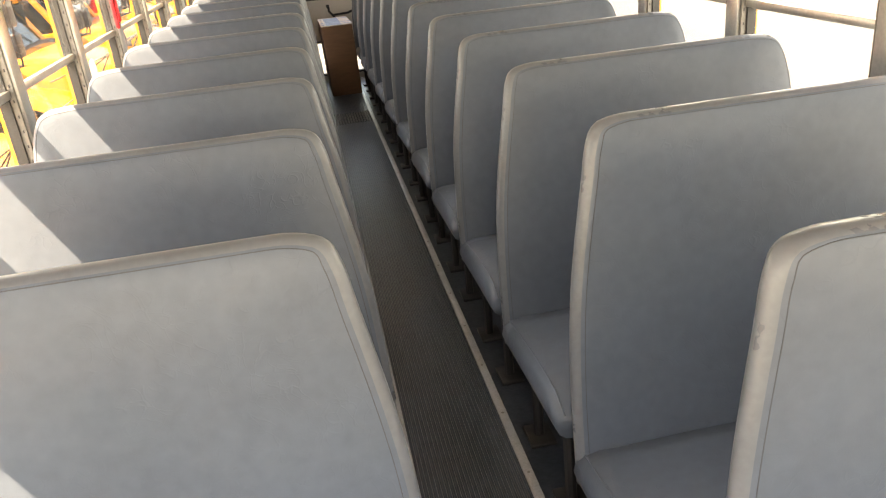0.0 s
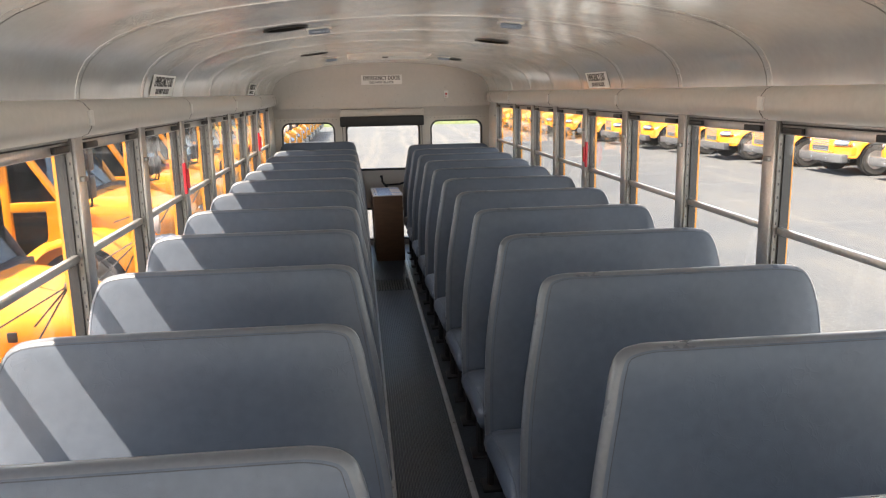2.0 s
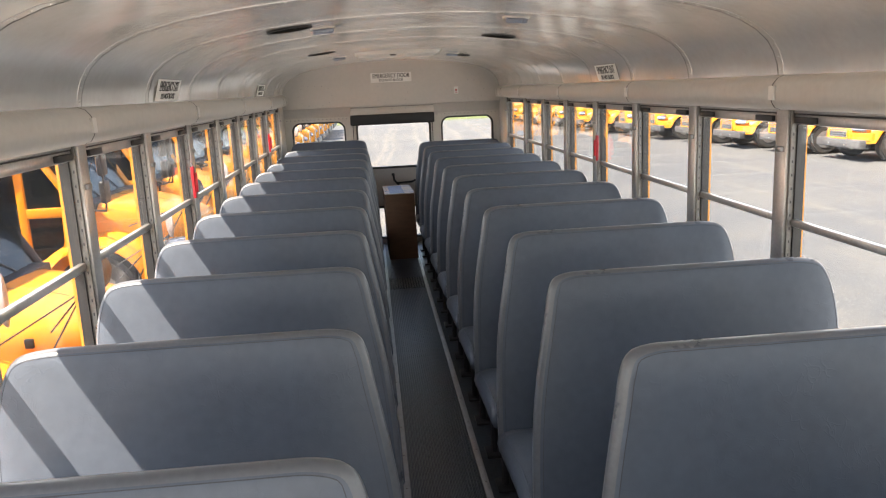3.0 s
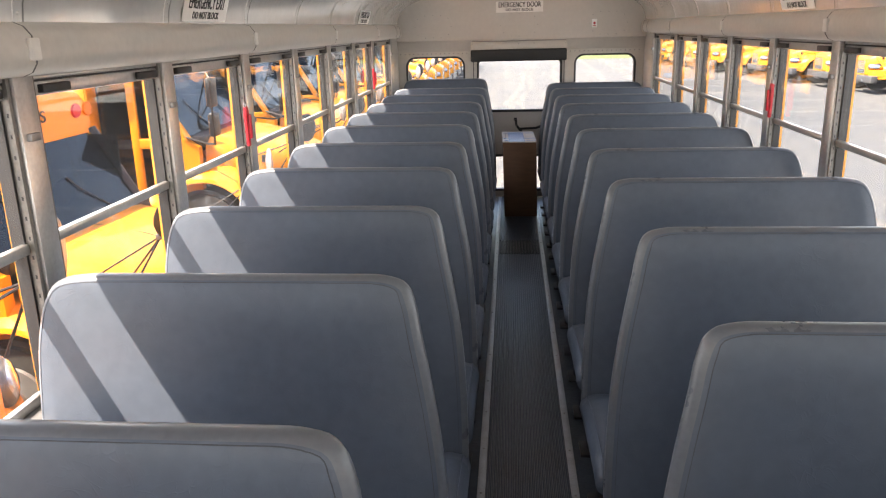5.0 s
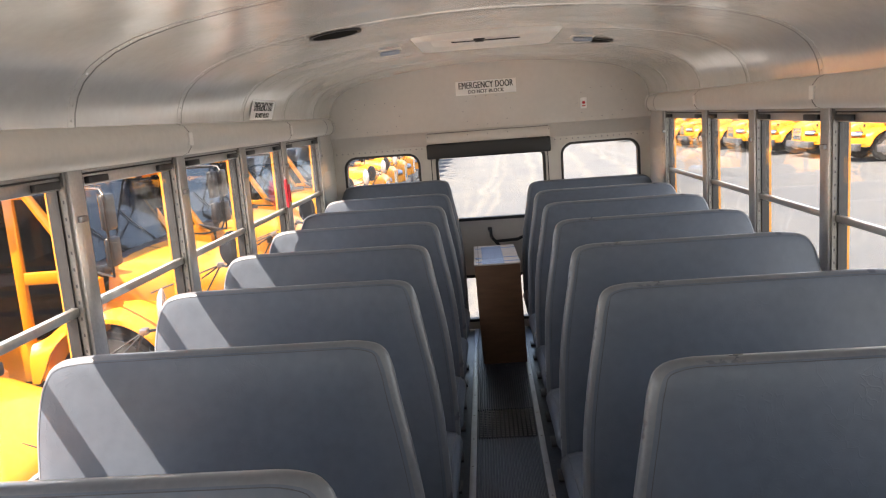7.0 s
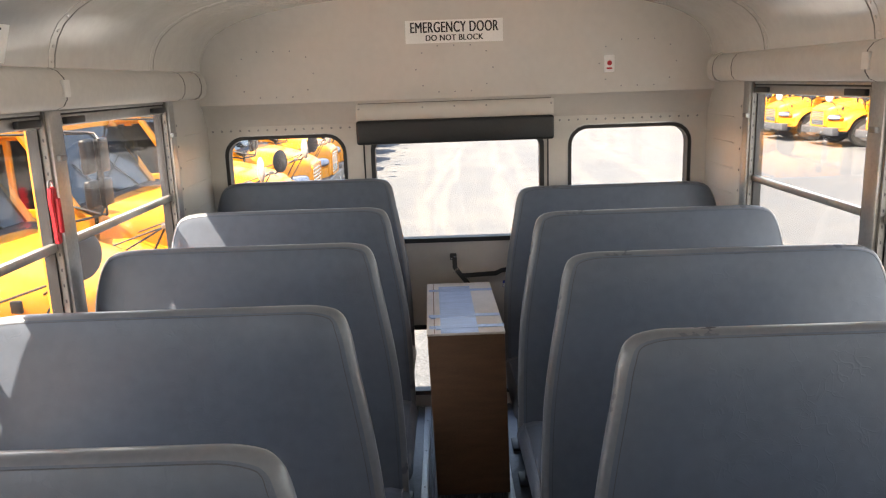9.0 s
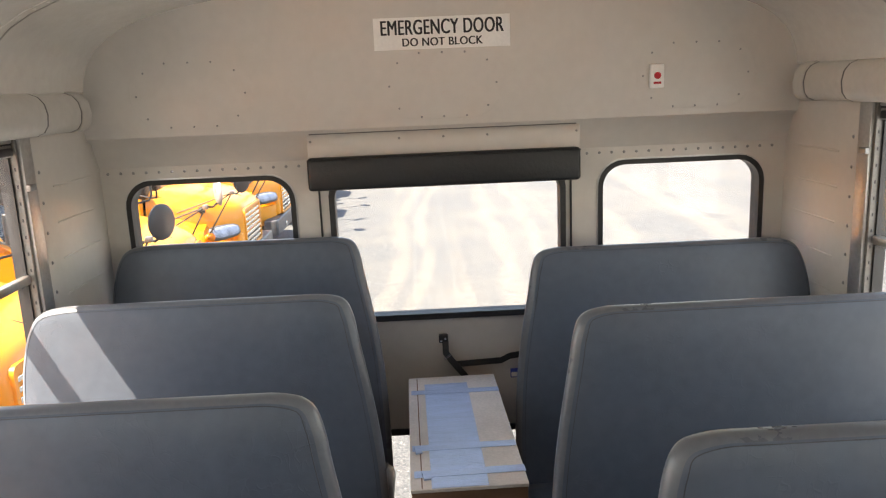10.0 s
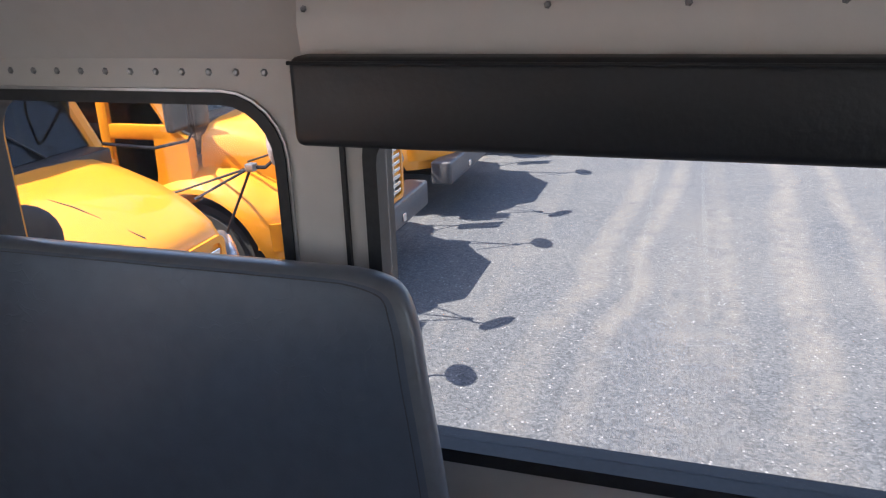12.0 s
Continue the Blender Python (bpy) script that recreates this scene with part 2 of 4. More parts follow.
oil_canning(CEIL)
PANEL = material("wall_paint", (0.58, 0.55, 0.51), rough=0.33, var=0.035, scale=3, bump=0.04, bump_scale=300)
HEADER = material("header_paint", (0.54, 0.515, 0.475), rough=0.38, var=0.06, scale=4)
ALU = material("aluminium", (0.5, 0.5, 0.5), rough=0.35, metal=0.85, var=0.12, scale=8)
JAMB = material("dark_aluminium", (0.2, 0.19, 0.18), rough=0.5, metal=0.5, var=0.2, scale=10)
STRIP = material("worn_strip", (0.46, 0.49, 0.53), rough=0.4, metal=0.3, var=0.2, scale=14)
STEEL = material("rivet_steel", (0.3, 0.3, 0.3), rough=0.4, metal=0.8, var=0.2, scale=40)
JOINT = material("joint_sealant", (0.14, 0.135, 0.13), rough=0.8, var=0.2, scale=30)
BLACK = material("black_plastic", (0.018, 0.018, 0.02), rough=0.45, var=0.3, scale=25)
PAD = material("black_vinyl_pad", (0.011, 0.012, 0.015), rough=0.45, var=0.2, scale=12, bump=0.1, bump_scale=90)
RUBBER = material("black_rubber", (0.02, 0.021, 0.023), rough=0.55, var=0.35, scale=9)
FLOOR = material("floor_rubber", (0.034, 0.044, 0.06), rough=0.34, var=0.4, scale=5, bump=0.1, bump_scale=120)
TREAD = material("aisle_tread", (0.058, 0.076, 0.104), rough=0.36, var=0.4, scale=7, stretch=(1, 0.3, 1))
WHITE = material("sticker_white", (0.86, 0.85, 0.82), rough=0.5, var=0.05, scale=10)
INK = material("ink_black", (0.02, 0.02, 0.02), rough=0.6, var=0.1, scale=20)
RED = material("red_plastic", (0.5, 0.008, 0.02), rough=0.4, var=0.15, scale=20)
CARD = material("cardboard", (0.16, 0.085, 0.05), rough=0.85, var=0.2, scale=9, bump=0.12, bump_scale=70, stretch=(1, 1, 6))
CARD_TOP = material("cardboard_worn_white", (0.62, 0.57, 0.52), rough=0.8, var=0.12, scale=12, bump=0.1, bump_scale=60)
TAPE = material("packing_tape", (0.42, 0.54, 0.76), rough=0.22, var=0.12, scale=9, bump=0.25, bump_scale=40, stretch=(1, 5, 1))
HATCH = material("hatch_white", (0.72, 0.7, 0.66), rough=0.4, var=0.06, scale=5)
YELLOW = material("bus_yellow", (0.84, 0.305, 0.014), rough=0.38, var=0.1, scale=2.5, coat=0.45)
ORANGE = material("bus_sign_orange", (0.8, 0.25, 0.01), rough=0.4, var=0.06, scale=4)
CHROME = material("chrome", (0.75, 0.75, 0.76), rough=0.15, metal=1.0, var=0.08, scale=12)
BUMPER = material("bumper_grey", (0.085, 0.085, 0.09), rough=0.4, var=0.25, scale=6)
MESHBLACK = material("speaker_mesh", (0.008, 0.007, 0.006), rough=0.95, var=0.3, scale=60, spec=0.05)
TYRE = material("tyre", (0.05, 0.048, 0.045), rough=0.85, var=0.35, scale=10)
RIM = material("rim", (0.4, 0.4, 0.4), rough=0.45, metal=0.6, var=0.2, scale=9)
MIRROR_BACK = material("mirror_back_grey", (0.3, 0.3, 0.31), rough=0.3, var=0.1, scale=9)
# near-black: the shade inside the parked buses is put into this colour
DARKIN = material("bus_shaded_dark", (0.018, 0.018, 0.02), rough=0.8, var=0.3, scale=4)
LENS = material("headlight_lens", (0.26, 0.31, 0.4), rough=0.1, var=0.5, scale=9, coat=1.0)
AMBER = material("amber_lens", (0.75, 0.2, 0.01), rough=0.2, var=0.1, scale=20)
GLASS = glass_material("pane_glass", (0.93, 0.95, 0.95), dust=0.003)
TINT = glass_material("tinted_glass", (0.2, 0.27, 0.33), gloss=1.2, least=0.045)
GRAVEL = gravel_material()
GRASS = material("dry_grass", (0.1, 0.13, 0.035), rough=0.95, var=0.45, scale=0.8, bump=0.6, bump_scale=9)


# ---- mesh helpers ----
def link(name, bm, mat, parent=None, label="", smooth=False, soft=False):
    me = bpy.data.meshes.new(name)
    bm.normal_update()
    bm.to_mesh(me)
    bm.free()
    for m in mat if isinstance(mat, (list, tuple)) else [mat]:
        me.materials.append(m)
    if smooth:
        for p in me.polygons:
            p.use_smooth = True
        if not soft:
            me.set_sharp_from_angle(angle=radians(40))
    ob = new(name, me)
    if parent:
        ob.parent = parent
    if label:
        ob["label"] = label
    return ob


def part(name, bm, mat, parent, label="", smooth=True, soft=False):
    return link(name, bm, mat, parent, label, smooth, soft)


def empty(name, loc=(0, 0, 0), rz=0):
    ob = new(name)
    ob.matrix_basis = pose(*loc, 0, 0, rz)
    return ob


def box(x0, x1, y0, y1, z0, z1, bevel=0.0, seg=2, bm=None):
    own = bmesh.new()
    r = bmesh.ops.create_cube(own, size=1.0)
    for v in own.verts:
        v.co = ((x0 + x1) / 2 + v.co.x * (x1 - x0), (y0 + y1) / 2 + v.co.y * (y1 - y0), (z0 + z1) / 2 + v.co.z * (z1 - z0))
    if bevel:
        bmesh.ops.bevel(own, geom=own.edges[:], offset=bevel, segments=seg, affect="EDGES", profile=0.5)
    if bm is None:
        return own
    return merge(bm, own)


def merge(bm, other, m=None):
    me = bpy.data.meshes.new("tmp")
    if m is not None:
        other.transform(m)
    other.to_mesh(me)
    other.free()
    bm.from_mesh(me)
    bpy.data.meshes.remove(me)
    return bm


def prism(points, y0, y1, axis="y", closed=True):
    """Extrude a 2D outline of (a, b) along an axis: y gives (a, y, b), x gives (x, a, b), z gives (a, b, z)."""
    bm = bmesh.new()

    def place(a, b, t):
        return {"y": (a, t, b), "x": (t, a, b), "z": (a, b, t)}[axis]
    r0 = [bm.verts.new(place(a, b, y0)) for a, b in points]
    r1 = [bm.verts.new(place(a, b, y1)) for a, b in points]
    n = len(points)
    for i in range(n if closed else n - 1):
        j = (i + 1) % n
        bm.faces.new((r0[i], r0[j], r1[j], r1[i]))
    if closed:
        bm.faces.new(r0[::-1])
        bm.faces.new(r1)
        bmesh.ops.recalc_face_normals(bm, faces=bm.faces[:])
    return bm


def tube(path, radius, seg=8, closed=False, flat=1.0):
    """A round bar along points."""
    bm = bmesh.new()
    pts = [Vector(p) for p in path]
    n = len(pts)
    rings = []
    ref = None
    for i, p in enumerate(pts):
        a = pts[i - 1] if (i > 0 or closed) else p
        b = pts[(i + 1) % n] if (i < n - 1 or closed) else p
        d = (b - a).normalized()
        if ref is None:
            ref = Vector((0, 0, 1)) if abs(d.z) < 0.9 else Vector((1, 0, 0))
        u = d.cross(ref).normalized()
        w = u.cross(d)
        ref = w
        rings.append([bm.verts.new(p + radius * (math.cos(k * math.tau / seg) * u + flat * math.sin(k * math.tau / seg) * w)) for k in range(seg)])
    for i in range(n if closed else n - 1):
        r0, r1 = rings[i], rings[(i + 1) % n]
        for k in range(seg):
            bm.faces.new((r0[k], r0[(k + 1) % seg], r1[(k + 1) % seg], r1[k]))
    if not closed:
        bm.faces.new(rings[0][::-1])
        bm.faces.new(rings[-1])
    bmesh.ops.recalc_face_normals(bm, faces=bm.faces[:])
    return bm


def disc(radius, depth, seg=24, bevel=0.0):
    bm = bmesh.new()
    bmesh.ops.create_cone(bm, cap_ends=True, segments=seg, radius1=radius, radius2=radius, depth=depth)
    if bevel:
        bmesh.ops.bevel(bm, geom=[e for e in bm.edges if abs(e.verts[0].co.z - e.verts[1].co.z) < 1e-6], offset=bevel, segments=2, affect="EDGES")
    return bm


def rounded(x0, x1, z0, z1, r, seg=6):
    """Outline of a rectangle with round corners; r may be four radii (from low-left, anticlockwise)."""
    rs = r if isinstance(r, (tuple, list)) else (r,) * 4
    out = []
    for (cx, cz, a0), q in zip(((x0 + rs[0], z0 + rs[0], 180), (x1 - rs[1], z0 + rs[1], 270), (x1 - rs[2], z1 - rs[2], 0), (x0 + rs[3], z1 - rs[3], 90)), rs):
        for k in range(seg + 1):
            a = radians(a0 + 90 * k / seg)
            out.append((cx + q * math.cos(a), cz + q * math.sin(a)))
    return out


def sheet(outer, holes, y0, y1):
    """A plate in the x-z plane with holes, from y0 to y1."""
    cu = bpy.data.curves.new("tmp", "CURVE")
    cu.dimensions, cu.fill_mode, cu.extrude = "2D", "BOTH", abs(y1 - y0) / 2
    for loop in [outer, *holes]:
        sp = cu.splines.new("POLY")
        sp.points.add(len(loop) - 1)
        for p, (a, b) in zip(sp.points, loop):
            p.co = (a, b, 0, 1)
        sp.use_cyclic_u = True
    ob = new("tmp", cu)
    me = bpy.data.meshes.new_from_object(ob.evaluated_get(bpy.context.evaluated_depsgraph_get()))
    bm = bmesh.new()
    bm.from_mesh(me)
    bpy.data.objects.remove(ob)
    bpy.data.curves.remove(cu)
    bpy.data.meshes.remove(me)
    bm.transform(Matrix.Translation((0, (y0 + y1) / 2, 0)) @ Matrix.Rotation(radians(90), 4, "X"))
    bmesh.ops.recalc_face_normals(bm, faces=bm.faces[:])
    return bm


def ring(outer, inner, y0, y1):
    """A frame between two outlines with as many points."""
    bm = bmesh.new()
    n = len(outer)
    rows = [[bm.verts.new((a, y, b)) for a, b in loop] for loop, y in ((outer, y0), (inner, y0), (inner, y1), (outer, y1))]
    for q in range(4):
        for i in range(n):
            j = (i + 1) % n
            bm.faces.new((rows[q][i], rows[q][j], rows[(q + 1) % 4][j], rows[(q + 1) % 4][i]))
    bmesh.ops.recalc_face_normals(bm, faces=bm.faces[:])
    return bm


def lettering(name, text, size, m, mat, parent=None, width=1.0):
    cu = bpy.data.curves.new(name, "FONT")
    cu.body, cu.size, cu.align_x, cu.align_y, cu.extrude = text, size, "CENTER", "CENTER", 0.0004
    cu.space_character = 1.06
    ob = new("tmp", cu)
    one = bpy.data.meshes.new_from_object(ob.evaluated_get(bpy.context.evaluated_depsgraph_get()))
    bpy.data.objects.remove(ob)
    bpy.data.curves.remove(cu)
    # bold strokes: the same letters laid over one another, a hair apart
    bm = bmesh.new()
    for k in (-1, 0, 1):
        one.transform(Matrix.Translation((0.032 * size * (k if k == -1 else 1), 0, 0.0001)))
        bm.from_mesh(one)
    me = bpy.data.meshes.new(name)
    bm.to_mesh(me)
    bm.free()
    bpy.data.meshes.remove(one)
    me.transform(m @ Matrix.Diagonal((width, 1, 1, 1)))
    me.materials.append(mat)
    o = new(name, me)
    if parent:
        o.parent = parent
    return o


def rivets(places, normal, radius, bm=None):
    """Domed heads at places, facing normal."""
    bm = bm or bmesh.new()
    n = Vector(normal).normalized()
    u = n.orthogonal().normalized()
    w = n.cross(u)
    for p in places:
        p = Vector(p)
        lo = [bm.verts.new(p + radius * (math.cos(k * math.tau / 6) * u + math.sin(k * math.tau / 6) * w)) for k in range(6)]
        up = [bm.verts.new(p + n * radius * 0.45 + 0.55 * radius * (math.cos(k * math.tau / 6) * u + math.sin(k * math.tau / 6) * w)) for k in range(6)]
        for k in range(6):
            bm.faces.new((lo[k], lo[(k + 1) % 6], up[(k + 1) % 6], up[k]))
        bm.faces.new(up)
    return bm


# ---- the coach body that the camera walks through ----
HALF = 1.14          # inner face of the side walls
PITCH, RIB0 = 0.7275, 7.607
RIBS = [RIB0 - PITCH * k for k in range(-1, 11)]
POSTS = [8.515] + RIBS[1:]
REAR = 8.98
FRONT = -0.6
SILL, TOPW, RAIL = 0.70, 1.475, 1.1
GROUND = -1.2
DECK = -0.047        # top of the floor
ARCH = [(1.118, 1.585), (1.112, 1.625), (1.098, 1.665), (1.075, 1.702), (1.035, 1.738), (0.98, 1.77), (0.91, 1.798), (0.8, 1.826), (0.66, 1.85), (0.5, 1.869), (0.33, 1.883), (0.16, 1.891)]
PROFILE = ARCH + [(0, 1.894)] + [(-a, b) for a, b in ARCH[::-1]]


def structure(ob, label, category):
    return tagged(ob, label, category, kind="structure")


def build_floor():
    fl = structure(link("floor", box(-1.2, 1.2, FRONT, REAR + 0.05, DECK - 0.06, DECK), FLOOR), "dark grey rubber bus floor", "floor")
    # ribbed aisle tread
    x0, x1 = -0.166, 0.137
    pts = [(x0, DECK - 0.002)]
    n = 24
    w = (x1 - x0) / n
    for i in range(n):
        a = x0 + i * w
        pts += [(a + 0.001, DECK + 0.003), (a + w * 0.2, DECK + 0.009), (a + w * 0.6, DECK + 0.009), (a + w * 0.8, DECK + 0.003)]
    pts += [(x1, DECK + 0.003), (x1, DECK - 0.002)]
    for y0, y1 in ((FRONT, 7.0), (7.372, REAR)):
        part("aisle_runner", prism(pts, y0, y1), TREAD, fl, "ribbed black rubber aisle runner", smooth=False)
    plate = part("access_plate", box(-0.157, 0.132, 7.004, 7.368, DECK, DECK + 0.006, 0.002), RUBBER, fl, "studded black access plate")
    bm = bmesh.new()
    for i in range(13):
        for j in range(16):
            x, y = -0.145 + 0.022 * i, 7.018 + 0.0225 * j
            box(x - 0.007, x + 0.007, y - 0.003, y + 0.003, DECK + 0.006, DECK + 0.0095, bm=bm)
    part("stud", bm, STEEL, plate, "raised worn studs", smooth=False)["kind"] = "stuff"
    for a, b in ((-0.196, -0.167), (0.138, 0.166)):
        st = part("aisle_strip", box(a, b, FRONT, REAR - 0.02, DECK - 0.001, DECK + 0.008, 0.002), STRIP, fl, "scuffed aluminium edging strip")
        part("screw", rivets([((a + b) / 2, y, DECK + 0.008) for y in np.arange(0.1, 8.9, 0.3)], (0, 0, 1), 0.005), STEEL, st)


def build_ceiling():
    bm = prism([(a, b) for a, b in PROFILE] + [(a, b + 0.05) for a, b in PROFILE[::-1]], FRONT, REAR + 0.1)
    n0 = len(bm.faces)
    # lapped panel edges with their rivet rows
    for y in RIBS:
        lap = [(a * 0.9992, b - 0.0018) for a, b in PROFILE]
        strip = prism(lap + [(a, b + 0.002) for a, b in PROFILE[::-1]], y - 0.028, y + 0.004)
        merge(bm, strip)
    joint_from = len(bm.faces)
    for y in RIBS:
        lap = [(a * 0.9988, b - 0.0026) for a, b in PROFILE]
        merge(bm, prism(lap + [(a, b) for a, b in PROFILE[::-1]], y + 0.004, y + 0.0095))
    joint_to = len(bm.faces)
    for y in RIBS:
        s = 0.0
        for (a0, b0), (a1, b1) in zip(PROFILE[:-1], PROFILE[1:]):
            d = math.hypot(a1 - a0, b1 - b0)
            steps = max(1, round(d / 0.05))
            for i in range(steps):
                f = (i + 0.5) / steps
                nx, nz = -(b1 - b0) / d, (a1 - a0) / d
                if nz > 0:
                    nx, nz = -nx, -nz
                rivets([((a0 + f * (a1 - a0)) * 0.9992, y - 0.012, b0 + f * (b1 - b0) - 0.0018)], (nx, 0, nz), 0.0055, bm)
    bm.faces.ensure_lookup_table()
    for i in range(joint_from, joint_to):
        bm.faces[i].material_index = 1
    ob = link("ceiling", bm, [CEIL, JOINT], smooth=True)
    structure(ob, "arched grey painted steel ceiling with riveted panel laps", "ceiling")


def build_side(s):
    side = "left" if s < 0 else "right"

    def wbox(a, b, *rest, **k):
        lo, hi = sorted((s * a, s * b))
        return box(lo, hi, *rest, **k)
    wall = structure(link(f"wall_{side}", wbox(HALF, HALF + 0.055, FRONT, REAR + 0.06, DECK - 0.06, SILL), PANEL), "grey painted steel side wall panel", "wall")
    part("upper_wall", wbox(HALF, HALF + 0.055, FRONT, REAR + 0.06, TOPW + 0.004, 1.64), PANEL, wall, smooth=False)
    for nm, z0, z1 in (("outer_skin_low", -0.35, SILL - 0.03), ("outer_skin_high", TOPW - 0.023, 1.9)):
        part(nm, wbox(HALF + 0.058, HALF + 0.075, FRONT - 0.02, REAR + 0.08, z0, z1), YELLOW, wall, "yellow outer skin of the bus", smooth=False)
    # plain corner panel behind the last window, with pressed ribs
    end = POSTS[0] + 0.032
    panel = part("corner_panel", wbox(HALF - 0.006, HALF + 0.053, end, REAR, SILL + 0.003, TOPW + 0.002, bevel=0.003), PANEL, wall, "grey corner panel with pressed ribs")
    for z in (0.8, 0.905, 1.01, 1.115, 1.22, 1.325):
        part("pressed_rib", wbox(HALF - 0.0085, HALF - 0.004, end + 0.1, end + 0.36, z, z + 0.006, bevel=0.002), PANEL, panel)
    part("rivet", rivets([(s * (HALF - 0.006), end + 0.03, z) for z in np.arange(0.78, 1.45, 0.085)], (-s, 0, 0), 0.006), STEEL, panel)
    part("outer_skin_corner", wbox(HALF + 0.058, HALF + 0.075, end + 0.02, REAR + 0.08, SILL - 0.03, TOPW + 0.02), YELLOW, wall, smooth=False)
    # rounded header duct above the windows
    hp = [(HALF - 0.001, 1.474), (HALF - 0.03, 1.474), (HALF - 0.05, 1.482), (HALF - 0.062, 1.5), (HALF - 0.066, 1.53), (HALF - 0.06, 1.558), (HALF - 0.045, 1.577), (HALF - 0.02, 1.587), (HALF - 0.001, 1.588)]
    hp = [(s * a, b) for a, b in hp]
    head = None
    ys = [FRONT] + [y - 0.03 for y in RIBS[::-1] if 0 < y < 8][0::2] + [8.55, 8.76]
    ys = sorted(set(round(y, 3) for y in ys))
    for y0, y1 in zip(ys[:-1], ys[1:]):
        bm = prism(hp, y0 + 0.002, y1 - 0.002)
        if head is None:
            head = structure(link(f"trim_header_{side}", bm, HEADER, smooth=True), "rounded grey painted header duct above the windows", "trim")
        else:
            part("header_section", bm, HEADER, head, "rounded grey header cover")
        part("joint_seam", prism([(s * (HALF - 0.0), 1.473)] + [(a - s * 0.0015, b) for a, b in hp[1:-1]] + [(s * HALF, 1.588)], y1 - 0.002, y1 + 0.002), JOINT, head, smooth=False)
    capy = 8.762
    part("end_cap", prism([(a - s * 0.004, b + (0.003 if b > 1.53 else -0.003)) for a, b in hp], capy, capy + 0.06), HEADER, head, "rounded header end cap")
    for y in (RIBS[1], RIBS[3], RIBS[5], RIBS[7]):
        part("clip", wbox(HALF - 0.072, HALF - 0.06, y - 0.055, y - 0.02, 1.507, 1.553, bevel=0.003), HATCH, head, "small white header cover clip")
    # windows
    for i, y in enumerate(POSTS[:-1]):
        window(s, f"window_{side}_{i + 1}", POSTS[i + 1], y, i)
    part("post", wbox(HALF - 0.012, HALF + 0.05, RIBS[-1] - 0.065, RIBS[-1] + 0.045, SILL, TOPW, bevel=0.004), ALU, wall, "aluminium window post")


def window(s, name, y0, y1, i):
    """One split-sash window from post centre y0 to post centre y1."""
    def wbox(a, b, *rest, **k):
        lo, hi = sorted((s * a, s * b))
        return box(lo, hi, *rest, **k)
    y0, y1 = y0 - 0.012, y1 - 0.012
    w = structure(link(name, wbox(HALF - 0.014, HALF + 0.034, y1 - (0.017 if i == 0 else 0.036), y1 + (0.041 if i == 0 else 0.036), SILL + 0.002, TOPW + 0.001, bevel=0.004), ALU, smooth=True), "aluminium bus window post with split sash window", "window")
    # the last window reaches closer to its end post
    a, b = y0 + 0.038, y1 - (0.019 if i == 0 else 0.038)
    # slotted jambs beside the posts, dark seal, yellow outer edge
    for y, d in ((a, 1), (b, -1)):
        lo, hi = sorted((y, y + d * 0.012))
        j = part("jamb", wbox(HALF - 0.006, HALF + 0.03, lo, hi, SILL + 0.004, TOPW - 0.004), JAMB, w, smooth=False)
        bm = bmesh.new()
        for z in np.arange(SILL + 0.06, TOPW - 0.05, 0.045):
            lo2, hi2 = sorted((y + d * 0.012, y + d * 0.0128))
            merge(bm, wbox(HALF - 0.0005, HALF + 0.0035, lo2, hi2, z, z + 0.009))
        part("slot", bm, BLACK, j, smooth=False)["kind"] = "stuff"
        lo, hi = sorted((y + d * 0.012, y + d * 0.019))
        part("seal", wbox(HALF + 0.012, HALF + 0.042, lo, hi, SILL + 0.01, TOPW - 0.01), BLACK, w, smooth=False)
        lo, hi = sorted((y - d * (0.06 if i == 0 and d < 0 else 0.035), y - d * (0.03 if i == 0 and d < 0 else 0.004)))
        part("outer_edge", wbox(HALF + 0.045, HALF + 0.06, lo, hi, SILL - 0.03, TOPW + 0.02), YELLOW, w, "yellow painted outer window edge", smooth=False)
    a, b = a + 0.013, b - 0.013
    part("window_sill", wbox(HALF - 0.03, HALF + 0.05, a, b, SILL + 0.003, SILL + 0.03, bevel=0.004), ALU, w)
    part("head_rail", wbox(HALF - 0.002, HALF + 0.045, a, b, TOPW - 0.012, TOPW - 0.002, bevel=0.003), ALU, w)
    # upper sash
    up = part("upper_sash", wbox(HALF + 0.004, HALF + 0.024, a, b, RAIL - 0.012, RAIL + 0.012, bevel=0.003), ALU, w, "aluminium sliding sash")
    part("sash_top", wbox(HALF + 0.002, HALF + 0.024, a, b, TOPW - 0.048, TOPW - 0.017, bevel=0.003), ALU, up)
    part("sash_gasket", wbox(HALF + 0.001, HALF + 0.02, a, b, TOPW - 0.017, TOPW - 0.0125), BLACK, up, smooth=False)
    g = part("pane", wbox(HALF + 0.012, HALF + 0.016, a + 0.004, b - 0.004, RAIL + 0.008, TOPW - 0.045), GLASS, up, "clear window glass", smooth=False)
    g.visible_shadow = False
    for y, d in ((a, 1), (b, -1)):
        lo, hi = sorted((y + d * 0.02, y + d * 0.135))
        part("latch", wbox(HALF - 0.012, HALF + 0.004, lo, hi, TOPW - 0.043, TOPW - 0.023, bevel=0.003), BLACK, up, "black plastic sash latch")
    # lower sash
    low = part("lower_sash", wbox(HALF + 0.026, HALF + 0.044, a, b, RAIL - 0.02, RAIL - 0.001, bevel=0.003), ALU, w)
    part("sash_bottom", wbox(HALF + 0.026, HALF + 0.044, a, b, SILL + 0.03, SILL + 0.055, bevel=0.003), ALU, low)
